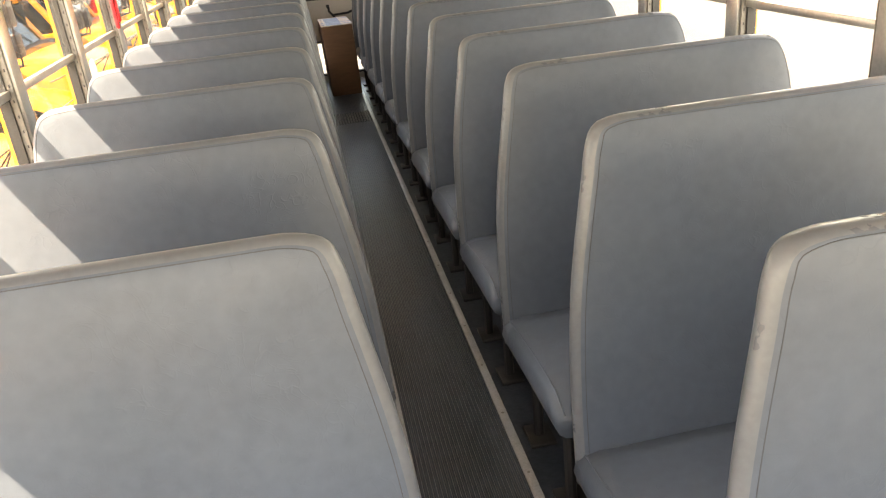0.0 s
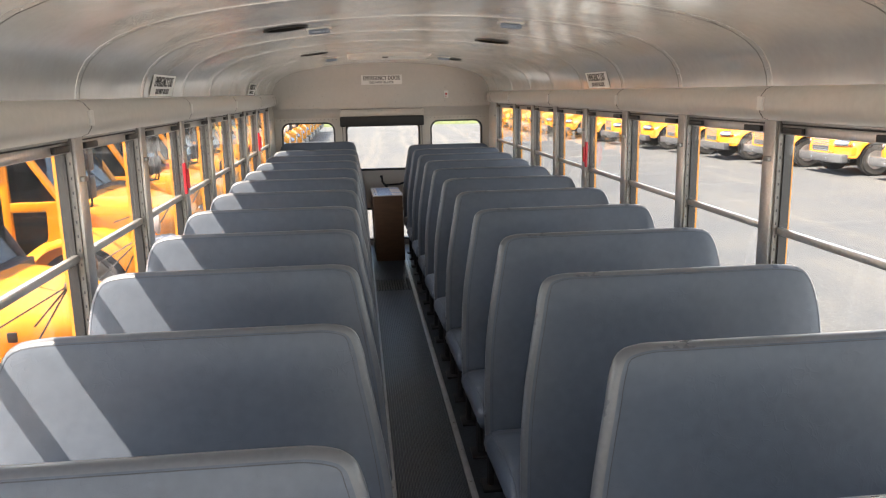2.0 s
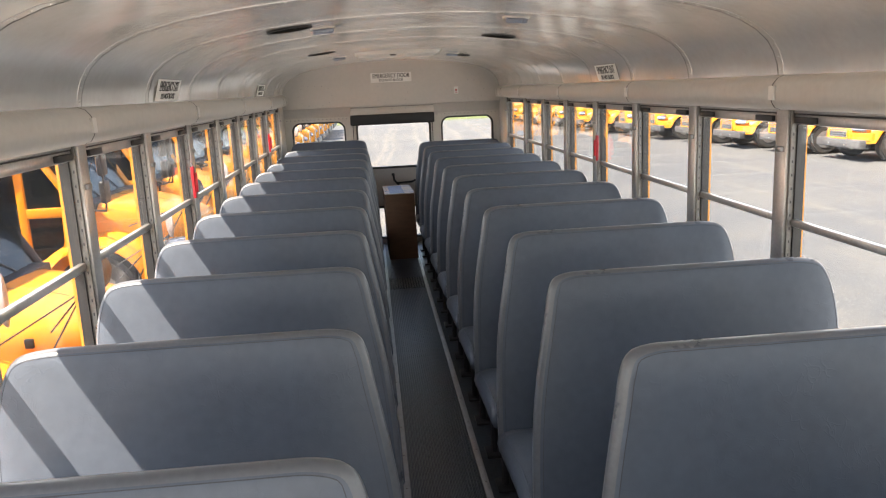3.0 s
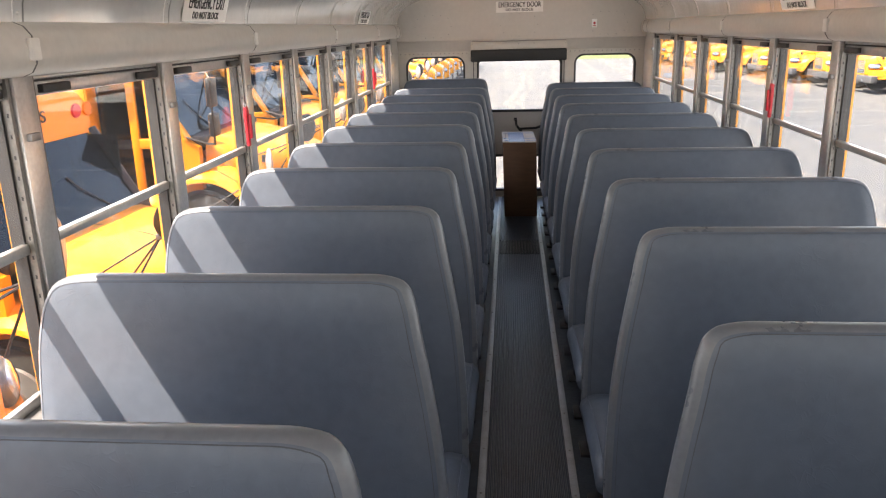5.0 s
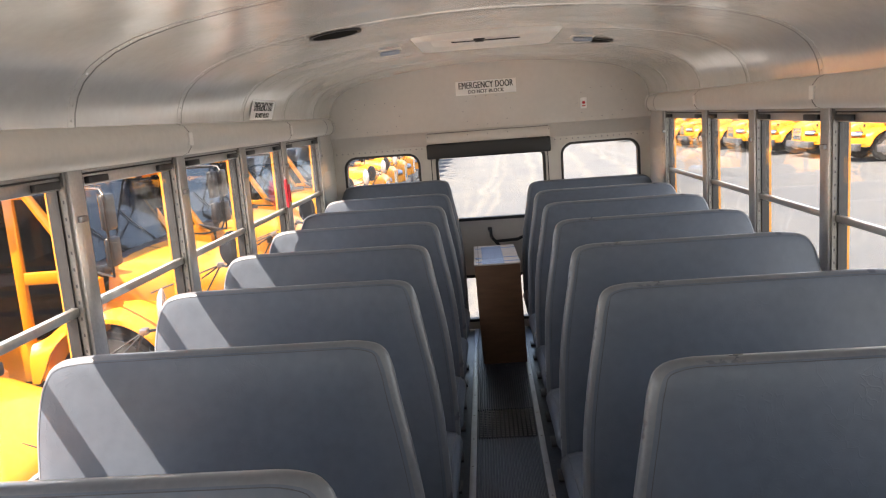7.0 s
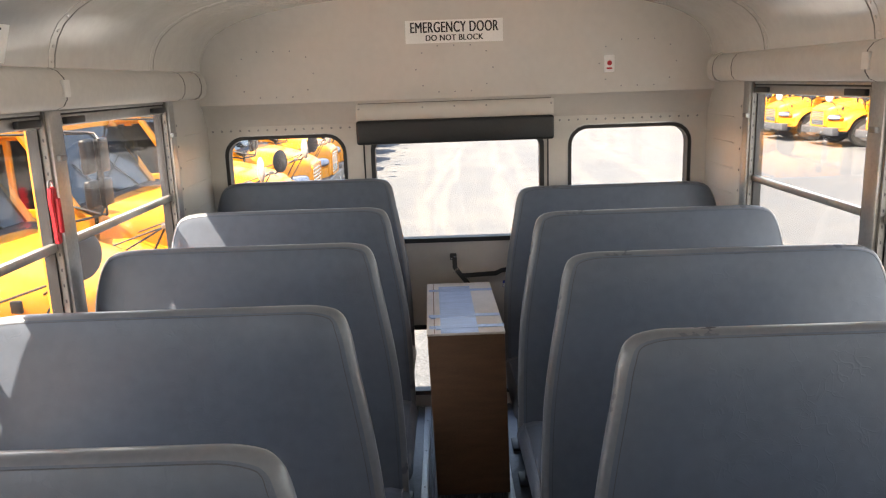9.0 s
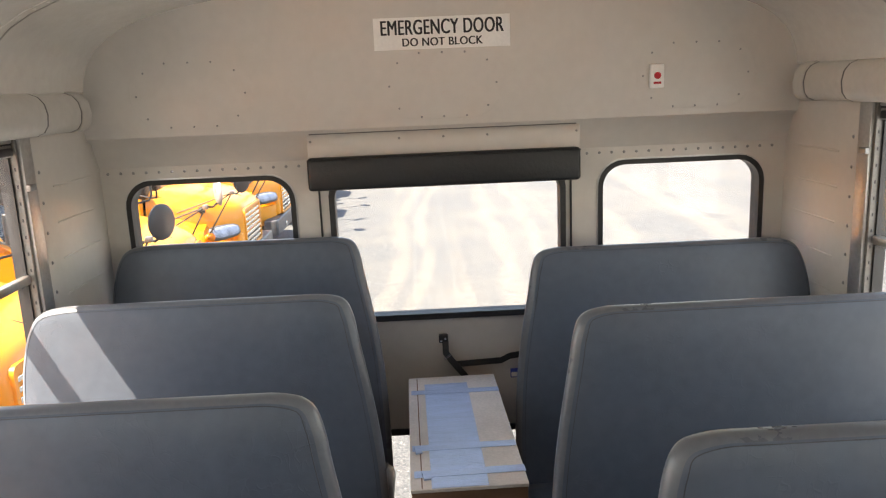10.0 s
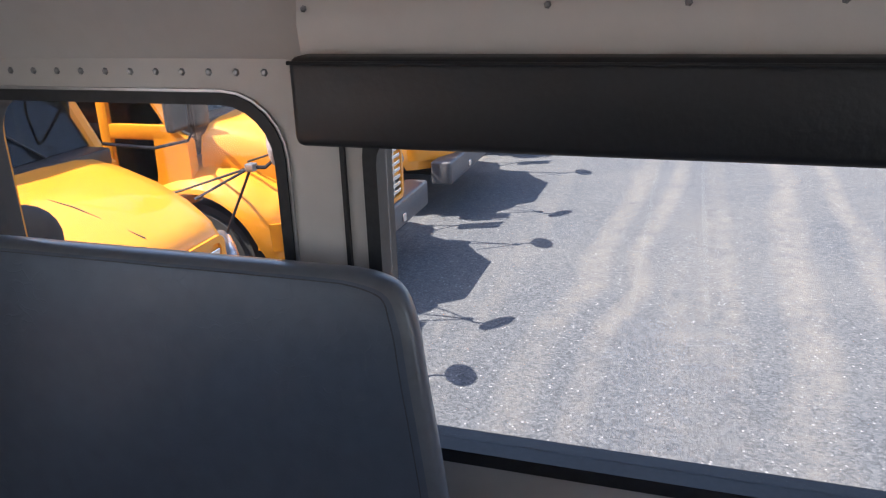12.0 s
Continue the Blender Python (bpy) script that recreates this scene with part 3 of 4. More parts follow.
    g = part("pane", wbox(HALF + 0.033, HALF + 0.037, a + 0.003, b - 0.003, SILL + 0.05, RAIL - 0.016), GLASS, low, "clear window glass", smooth=False)
    g.visible_shadow = False
    # hinge block on the post
    part("catch", wbox(HALF - 0.026, HALF - 0.012, y1 - 0.022, y1 + 0.012, 1.335, 1.352, bevel=0.002), STEEL, w, "small steel catch")
    if i in ((1, 5) if s < 0 else (4,)):
        y = y1 - 0.1
        lever = prism([(y - 0.012, 1.275), (y + 0.012, 1.275), (y + 0.017, 1.235), (y + 0.011, 1.19), (y + 0.009, 1.12), (y - 0.009, 1.12), (y - 0.011, 1.19), (y - 0.017, 1.235)], *sorted((s * (HALF - 0.034), s * (HALF - 0.02))), axis="x")
        bmesh.ops.bevel(lever, geom=lever.edges[:], offset=0.003, segments=2, affect="EDGES")
        h = part("release_handle", lever, RED, w, "red emergency release handle")
        part("release_grip", wbox(HALF - 0.046, HALF - 0.034, y - 0.007, y + 0.007, 1.15, 1.245, bevel=0.004), RED, h)
        rg = [(s * (HALF - 0.026), y + 0.012 * math.cos(q * math.tau / 12), 1.28 + 0.012 * math.sin(q * math.tau / 12)) for q in range(12)]
        part("release_ring", tube(rg, 0.003, 6, closed=True), STEEL, h, "steel pivot ring")


def build_rear():
    z_step = 1.345
    up = [(a, b) for a, b in PROFILE]
    lw = rounded(-1.058, -0.511, 0.86, 1.293, 0.085)
    rw = rounded(0.507, 1.06, 0.86, 1.293, 0.085)
    door_hole = [(-0.43, DECK), (0.415, DECK), (0.415, z_step - 0.03), (-0.43, z_step - 0.03)]
    outer = [(-HALF, DECK - 0.06), (HALF, DECK - 0.06), (HALF, z_step), (-HALF, z_step)]
    wall = structure(link("wall_rear", sheet(outer, [lw, rw, door_hole], REAR, REAR + 0.05), PANEL), "grey painted steel rear wall with riveted seams", "wall")
    # bulged panel above the seam
    prof = [(REAR + 0.05, z_step - 0.004), (REAR - 0.004, z_step - 0.004), (REAR - 0.012, z_step + 0.01), (REAR - 0.045, 1.425), (REAR - 0.075, 1.44), (REAR - 0.085, 1.5), (REAR - 0.085, 1.95), (REAR + 0.05, 1.95)]
    part("upper_panel", prism(prof, -HALF - 0.02, HALF + 0.02, axis="x"), PANEL, wall, "grey bulged upper rear panel")
    part("rivet", rivets([(x, REAR, z_step - 0.022) for x in np.arange(-1.11, 1.13, 0.0415) if abs(x + 0.005) > 0.46], (0, -1, 0), 0.0055), STEEL, wall)["kind"] = "stuff"
    for cx in (-0.79, -0.005, 0.794):
        cover = part("speaker_blank", ring(rounded(cx - 0.19, cx + 0.19, 1.46, 1.68, 0.105, 8), rounded(cx - 0.1886, cx + 0.1886, 1.4614, 1.6786, 0.1036, 8), REAR - 0.0858, REAR - 0.084), PANEL, wall, "painted blanking plate outline")
        pts = [(cx + a, 1.566 + b) for a, b in ((-0.168, 0.0), (-0.14, 0.07), (-0.072, 0.098), (0.0, 0.098), (0.071, 0.097), (0.14, 0.07), (0.168, 0.0), (0.14, -0.069), (0.072, -0.098), (0.0, -0.098), (-0.071, -0.098), (-0.14, -0.069))]
        part("screw", rivets([(a, REAR - 0.0855, b) for a, b in pts], (0, -1, 0), 0.0036), STEEL, cover)
    outer_l = part("outer_skin", sheet([(-1.22, -0.35), (1.22, -0.35), (1.22, 1.9), (-1.22, 1.9)], [lw, rw, door_hole], REAR + 0.052, REAR + 0.07), YELLOW, wall, "yellow outer skin of the bus", smooth=False)
    for nm, o in (("window_rear_left", (-1.058, -0.511, 0.86, 1.293)), ("window_rear_right", (0.507, 1.06, 0.86, 1.293))):
        gk = structure(link(nm, ring(rounded(o[0] - 0.004, o[1] + 0.004, o[2] - 0.004, o[3] + 0.004, 0.088), rounded(o[0] + 0.012, o[1] - 0.012, o[2] + 0.012, o[3] - 0.012, 0.074), REAR - 0.008, REAR + 0.056), RUBBER, smooth=True), "fixed rear window with black rubber gasket", "window")
        part("trim_edge", ring(rounded(o[0] - 0.008, o[1] + 0.008, o[2] - 0.008, o[3] + 0.008, 0.092), rounded(o[0] - 0.0041, o[1] + 0.0041, o[2] - 0.0041, o[3] + 0.0041, 0.0881), REAR - 0.005, REAR + 0.002), ALU, gk)
        bm = prism(rounded(o[0] + 0.01, o[1] - 0.01, o[2] + 0.01, o[3] - 0.01, 0.075), REAR + 0.022, REAR + 0.027)
        g = part("pane", bm, GLASS, gk, "clear window glass", smooth=False)
        g.visible_shadow = False
    # emergency door
    dw, dl = (-0.391, 0.388, 0.782, 1.292), (-0.35, 0.34, 0.022, 0.366)
    dsheet = sheet([(-0.424, DECK + 0.004), (0.409, DECK + 0.004), (0.409, z_step - 0.034), (-0.424, z_step - 0.034)], [rounded(dw[0] + 0.01, dw[1] - 0.01, dw[2] + 0.01, dw[3] - 0.03, 0.05), rounded(dl[0], dl[1], dl[2], dl[3], 0.03)], REAR + 0.004, REAR + 0.045)
    door = structure(link("door_1", dsheet, PANEL), "closed grey rear emergency door with two windows", "door")
    for o, r in (((dw[0], dw[1], dw[2], dw[3] - 0.02), 0.06), (dl, 0.03)):
        gk = part("gasket", ring(rounded(o[0] - 0.006, o[1] + 0.006, o[2] - 0.006, o[3] + 0.006, r), rounded(o[0] + 0.013, o[1] - 0.013, o[2] + 0.015, o[3] - 0.015, r * 0.8), REAR - 0.006, REAR + 0.05), RUBBER, door, "black rubber window gasket")
        g = part("pane", box(o[0] + 0.015, o[1] - 0.015, REAR + 0.022, REAR + 0.027, o[2] + 0.015, o[3] - 0.015), GLASS, door, "clear window glass", smooth=False)
        g.visible_shadow = False
    for x in (-0.427, 0.412):
        part("door_seal", box(x - 0.003, x + 0.003, REAR - 0.003, REAR + 0.04, DECK, z_step - 0.032), BLACK, door, smooth=False)
    # header guard: painted steel strip and padded bolster
    plate = structure(link("trim_door_header", prism([(REAR - 0.004, 1.315), (REAR - 0.03, 1.335), (REAR - 0.05, 1.345), (REAR - 0.056, 1.385), (REAR - 0.05, 1.418), (REAR - 0.044, 1.424), (REAR - 0.03, 1.41), (REAR - 0.0, 1.36)], -0.447, 0.432, axis="x"), PANEL, smooth=True), "grey painted steel strip above the emergency door", "trim")
    part("screw", rivets([(x, REAR - 0.054, 1.403) for x in (-0.437, -0.152, -0.01, 0.132, 0.421)], (0, -1, 0.2), 0.0044), STEEL, plate)
    # solid dark bar drawn as the shade in the gap over the steel strip
    part("shadow_gap", box(-0.44, 0.42, REAR - 0.052, REAR - 0.04, 1.4245, 1.428), JOINT, plate, smooth=False)
    pad = link("door_header_pad", box(-0.45, 0.43, REAR - 0.085, REAR - 0.012, 1.246, 1.352, 0.012, 3), PAD, smooth=True)
    tagged(pad, "black padded vinyl bolster over the emergency door", "pad")
    part("stitch", tube([(-0.448, REAR - 0.086, 1.345), (0.428, REAR - 0.086, 1.345)], 0.0025, 6), RUBBER, pad)
    # webbing strap handle, folded at its anchor
    def webbing(path, wide):
        """A flat band along points, its width upright to its run."""
        bm = bmesh.new()
        rows = []
        for k, (x, y, z) in enumerate(path):
            x0, _, z0 = path[max(0, k - 1)]
            x1, _, z1 = path[min(len(path) - 1, k + 1)]
            d = Vector((x1 - x0, 0, z1 - z0)).normalized() * wide / 2
            rows.append([bm.verts.new((x + e * -d.z, y + f, z + e * d.x)) for e, f in ((1, 0), (1, 0.003), (-1, 0.003), (-1, 0))])
        for r0, r1 in zip(rows[:-1], rows[1:]):
            for q in range(4):
                bm.faces.new((r0[q], r0[(q + 1) % 4], r1[(q + 1) % 4], r1[q]))
        bm.faces.new(rows[0][::-1])
        bm.faces.new(rows[-1])
        bmesh.ops.recalc_face_normals(bm, faces=bm.faces[:])
        return bm
    strap = link("door_strap", webbing([(-0.04, REAR - 0.014, 0.708), (-0.03, REAR - 0.02, 0.695), (-0.03, REAR - 0.03, 0.66), (-0.012, REAR - 0.036, 0.635), (0.035, REAR - 0.042, 0.575), (0.08, REAR - 0.045, 0.51)], 0.022), BLACK)
    tagged(strap, "black webbing strap handle on the emergency door", "strap")
    part("strap_end", webbing([(0.0, REAR - 0.03, 0.618), (0.03, REAR - 0.034, 0.62), (0.16, REAR - 0.036, 0.626), (0.19, REAR - 0.03, 0.638), (0.3, REAR - 0.012, 0.645)], 0.022), BLACK, strap)
    part("anchor", box(-0.052, -0.02, REAR - 0.02, REAR + 0.003, 0.692, 0.722, 0.005), BLACK, strap)
    part("bolt", rivets([(-0.044, REAR - 0.02, 0.7), (-0.03, REAR - 0.02, 0.708)], (0, -1, 0), 0.0045), CHROME, strap)
    for dz in (0.0, 0.006):
        part("buckle", tube([(-0.038, REAR - 0.038, 0.643 - dz), (-0.014, REAR - 0.039, 0.66 - dz)], 0.0012, 6), CHROME, strap)
    lab = tagged(link("door_label", box(0.195, 0.228, REAR - 0.0015, REAR + 0.003, 0.547, 0.58), material("label_blue", (0.03, 0.05, 0.3), rough=0.5, var=0.1, scale=30)), "small blue and white safety label on the door", "label")
    part("label_bar", box(0.198, 0.225, REAR - 0.0026, REAR - 0.0014, 0.551, 0.567), WHITE, lab)
    # push-button switch plate
    sw = tagged(link("alarm_switch", box(0.646, 0.691, REAR - 0.099, REAR - 0.084, 1.527, 1.601, 0.004), WHITE, smooth=True), "white switch plate with a round red button", "switch")
    bm = disc(0.0105, 0.008, 20, 0.002)
    bm.transform(pose(0.668, REAR - 0.101, 1.566, 90))
    part("button", bm, RED, sw, "round red button")
    part("label_bar", box(0.656, 0.68, REAR - 0.1005, REAR - 0.099, 1.54, 1.547), RED, sw)
    sign("emergency_door_sign", "EMERGENCY DOOR", "DO NOT BLOCK", pose(-0.002, REAR - 0.0865, 1.7235, 90), 0.422, 0.096, "white sticker reading emergency door do not block")


def sign(name, upper, lower, m, width, height, label):
    ob = link(name, box(-width / 2, width / 2, -height / 2, height / 2, -0.0005, 0.0008), WHITE)
    ob.matrix_basis = m
    tagged(ob, label, "sign")
    lettering("lettering", upper, height * 0.66, pose(0, height * 0.16, 0.0014), INK, ob, width=0.93 * width / (height * 0.66 * 0.69 * len(upper)))
    lettering("lettering", lower, height * 0.36, pose(0, -height * 0.29, 0.0014), INK, ob, width=0.62 * width / (height * 0.36 * 0.69 * len(lower)))
    return ob


def roof_frame(x, y):
    """Pose on the ceiling at x, y; its z looks into the bus."""
    for (a0, b0), (a1, b1) in zip(PROFILE[:-1], PROFILE[1:]):
        if a1 <= x <= a0:
            f = (x - a0) / (a1 - a0)
            z = b0 + f * (b1 - b0)
            ang = math.atan2(b1 - b0, a1 - a0)
            t = Vector((a0 - a1, 0, b0 - b1)).normalized()
            n = Vector((t.z, 0, -t.x))
            if n.z > 0:
                n = -n
            yv = n.cross(t)
            m = Matrix((t, yv, n)).transposed().to_4x4()
            m.translation = (x, y, z)
            return m


def build_ceiling_things():
    first = None
    for x, y in ((-0.55, 4.12), (-0.545, 6.24), (0.51, 5.18), (0.54, 7.4)):
        sp = empty("ceiling_speaker")
        sp.matrix_basis = roof_frame(x, y)
        tagged(sp, "round black ceiling loudspeaker grille", "speaker", group="ceiling speakers")
        bm = disc(0.085, 0.012, 28, 0.004)
        part("grille", bm, MESHBLACK, sp)
        o = [(0.095 * math.cos(k * math.tau / 28), 0.095 * math.sin(k * math.tau / 28)) for k in range(28)]
        i = [(a * 0.88, b * 0.88) for a, b in o]
        bm = ring(o, i, 0.0, 0.008)
        bm.transform(pose(0, 0, 0, -90))
        bm.transform(Matrix.Translation((0, 0, 0.008)))
        part("rim", bm, BLACK, sp)
    for x, y in ((0.41, 4.13), (-0.42, 4.3), (-0.457, 7.17), (0.465, 7.25)):
        lp = empty("ceiling_lamp")
        lp.matrix_basis = roof_frame(x, y)
        tagged(lp, "small white ceiling lamp, switched off", "lamp", group="ceiling lamps")
        part("base", box(-0.055, 0.055, -0.03, 0.03, -0.002, 0.005, 0.002), HATCH, lp)
        part("lens", box(-0.047, 0.047, -0.025, 0.025, 0.005, 0.026, 0.007, 3), LENS, lp, "frosted lamp lens")
    # roof hatch
    h = empty("roof_hatch", (0.0, 7.11, 1.886))
    tagged(h, "closed white roof escape hatch with a handle slot", "hatch")
    ot, inn = rounded(-0.33, 0.33, -0.31, 0.31, 0.06), rounded(-0.255, 0.255, -0.235, 0.235, 0.07)
    bm = bmesh.new()
    rows = [[bm.verts.new((p, q, z)) for p, q in o] for o, z in ((ot, 0.02), (ot, -0.004), (rounded(-0.315, 0.315, -0.295, 0.295, 0.055), -0.022), (rounded(-0.28, 0.28, -0.26, 0.26, 0.06), -0.022), (inn, -0.004))]
    for r0, r1 in zip(rows[:-1], rows[1:]):
        for i in range(len(r0)):
            j = (i + 1) % len(r0)
            bm.faces.new((r0[i], r0[j], r1[j], r1[i]))
    bmesh.ops.recalc_face_normals(bm, faces=bm.faces[:])
    part("frame", bm, HATCH, h, "white moulded hatch frame")
    bm = prism(rounded(-0.26, 0.26, -0.24, 0.24, 0.06), -0.005, 0.006, axis="z")
    part("lid", bm, HATCH, h)
    part("slot", box(-0.16, 0.16, -0.008, 0.002, -0.011, -0.006, 0.002), BLACK, h)
    bm = disc(0.026, 0.022, 20, 0.005)
    bm.transform(pose(-0.03, -0.15, -0.016))
    part("handle", bm, BLACK, h, "black release knob")
    # exit stickers on the coves
    for s, y in ((-1, 4.26), (-1, 7.17), (1, 5.085)):
        x, z = 1.105 * s, 1.638
        ob = sign("exit_sign", "EMERGENCY EXIT", "DO NOT BLOCK", Matrix.Identity(4), 0.385, 0.092, "white sticker reading emergency exit do not block")
        t = Vector((0, s * -1.0, 0))
        u = Vector((-0.3 * s, 0, 0.95)).normalized()
        n = t.cross(u)
        m = Matrix((t, u, n)).transposed().to_4x4()
        m.translation = Vector((x, y, z)) + n * 0.0035
        ob.matrix_basis = m


# ---- seats ----
def soften(points, rounds=2):
    """Cut the corners of an open run of points."""
    for _ in range(rounds):
        out = [points[0]]
        for (a, b), (c, d) in zip(points[:-1], points[1:]):
            out += [(0.75 * a + 0.25 * c, 0.75 * b + 0.25 * d), (0.25 * a + 0.75 * c, 0.25 * b + 0.75 * d)]
        points = out + [points[-1]]
    return points


def bench_seat(s, wide):
    """One bench; local x runs from the aisle (0) to the wall (wide), y=0 is the near face at the top."""
    seat = empty("bench_seat")
    tagged(seat, "grey vinyl high-back bench seat with piped edges", "seat", group="bus bench seats")
    zlo, zhi, depth = 0.235, 1.054, 0.052
    aisle = [(-0.002, zlo), (0.0, 0.42), (0.006, 0.56), (0.014, 0.66), (0.028, 0.76), (0.046, 0.86), (0.061, 0.935), (0.07, 0.995), (0.088, 1.042), (0.14, zhi + 0.001), (0.2, zhi + 0.001)]
    wall = [(wide - 0.2, zhi + 0.001), (wide - 0.13, zhi + 0.001), (wide - 0.06, 1.045), (wide - 0.03, 1.0), (wide - 0.012, 0.93), (wide - 0.004, 0.86), (wide, 0.7), (wide, zlo)]
    run = soften(aisle) + soften(wall)
    n = len(run)

    def outline(inset):
        """The run pulled in along its own normals, further on the aisle edge than along the top."""
        out = []
        for k, (a, b) in enumerate(run):
            a0, b0 = run[max(0, k - 1)]
            a1, b1 = run[min(n - 1, k + 1)]
            d = math.hypot(a1 - a0, b1 - b0)
            deep = inset * (0.8 + 1.1 * max(0.0, b1 - b0) / d)
            out.append((s * (a + deep * (b1 - b0) / d), b - deep * (a1 - a0) / d))
        return out

    def lean(z):
        return -0.14 * (zhi - z)
    bm = bmesh.new()
    rows = []
    for inset, y in ((0.015, -0.001), (0.0095, 0.001), (0.004, 0.005), (0.0003, 0.013), (0.0, 0.024), (0.005, 0.04), (0.018, depth)):
        rows.append([bm.verts.new((a, y + lean(b), b)) for a, b in outline(inset)])
    for r0, r1 in zip(rows[1:-1], rows[2:]):
        for i in range(n):
            j = (i + 1) % n
            bm.faces.new((r0[i], r0[j], r1[j], r1[i])).material_index = 1
    for i in range(n):
        j = (i + 1) % n
        bm.faces.new((rows[0][i], rows[0][j], rows[1][j], rows[1][i]))
    for r, out in ((rows[0], -1), (rows[-1], 1)):
        mid = sum((v.co for v in r), Vector()) / n
        last = r
        for f, push in ((0.06, 0.002), (0.16, 0.005), (0.36, 0.008), (0.65, 0.009)):
            inner = [bm.verts.new(v.co.lerp(mid, f) + Vector((0, out * push, 0))) for v in r]
            for i in range(n):
                j = (i + 1) % n
                bm.faces.new((last[i], last[j], inner[j], inner[i]))
            last = inner
        bm.faces.new(last)
    bmesh.ops.recalc_face_normals(bm, faces=bm.faces[:])
    back = part("backrest", bm, [VINYL, ROLL], seat, soft=True)
    part("seam", tube([(a, lean(b) - 0.0006, b) for a, b in outline(0.0145)], 0.001, 5), SEAM, back, "dark stitched seam")
    part("piping", tube([(a, depth - 0.006 + lean(b), b) for a, b in outline(0.012)[::2]], 0.0025, 6), PIPING, back, "sewn piping along the backrest edge")
    # cushion, sloping down to the back, with a rolled aisle edge
    cb = bmesh.new()
    stations = 9
    rings = []
    for k in range(stations):
        f = k / (stations - 1)
        y = -0.62 + 0.53 * f
        nose = 1 - (1 - min(1.0, f / 0.2)) ** 2 if f < 0.2 else 1.0
        top, low = 0.33 + 0.04 * nose - 0.05 * f + 0.012 * math.sin(math.pi * f), 0.255 - 0.02 * nose - 0.025 * f
        mid, h = (top + low) / 2, (top - low) / 2
        ring_pts = []
        for x, z in ((0.05, -1), (0.018, -0.86), (0.0, -0.5), (-0.008, 0.0), (-0.002, 0.5), (0.016, 0.84), (0.05, 1.0), (wide * 0.3, 1.1), (wide * 0.6, 1.1), (wide - 0.04, 1.0), (wide - 0.01, 0.8), (wide - 0.004, 0.0), (wide - 0.012, -0.8), (wide - 0.05, -1.0)):
            ring_pts.append(cb.verts.new((s * x, y, mid + h * z)))
        rings.append(ring_pts)
    m = len(rings[0])
    for r0, r1 in zip(rings[:-1], rings[1:]):
        for i in range(m):
            j = (i + 1) % m
            cb.faces.new((r0[i], r0[j], r1[j], r1[i]))
    cb.faces.new(rings[0])
    cb.faces.new(rings[-1][::-1])
    bmesh.ops.recalc_face_normals(cb, faces=cb.faces[:])
    rolled = [tuple(r[5].co) for r in rings]
    cu = part("seat_cushion", cb, VINYL, seat, "puckered grey vinyl cushion", soft=True)
    part("cushion_piping", tube(rolled, 0.003, 6), PIPING, cu)
    part("seat_frame", tube([(s * 0.05, -0.54, 0.225), (s * 0.05, -0.14, 0.2), (s * (wide - 0.09), -0.14, 0.2), (s * (wide - 0.09), -0.54, 0.225), (s * 0.05, -0.54, 0.225)], 0.014, 8), BLACK, seat, "black steel tube frame")
    for y in (-0.5, -0.2):
        part("leg", tube([(s * 0.06, y, 0.215), (s * 0.06, y - 0.012, DECK + 0.02), (s * 0.06, y - 0.012, DECK)], 0.016, 8), BLACK, seat, "black steel leg")
        part("foot", box(*sorted((s * 0.02, s * 0.1)), y - 0.065, y + 0.04, DECK, DECK + 0.014, 0.003), BLACK, seat)
    part("wall_bracket", box(*sorted((s * (wide - 0.04), s * (wide + 0.012))), -0.45, -0.2, 0.19, 0.22, 0.004), BLACK, seat)
    return seat


def build_seats():
    for s, first, step, x, wide in ((-1, 1.823, 0.65, -0.205, 0.922), (1, 1.56, 0.6535, 0.172, 0.955)):
        proto = bench_seat(s, wide)
        proto.matrix_basis = pose(x, first, 0)
        for n in range(1, 11 if s < 0 else 12):
            copy_thing(proto, pose(x, first + step * n, 0))
    # the last bench on the left is narrower
    last = bench_seat(-1, 0.88)
    last.matrix_basis = pose(-0.225, 8.87, 0.043)
    tagged(last, "narrower grey vinyl bench seat beside the emergency door", "seat", group="bus bench seats")


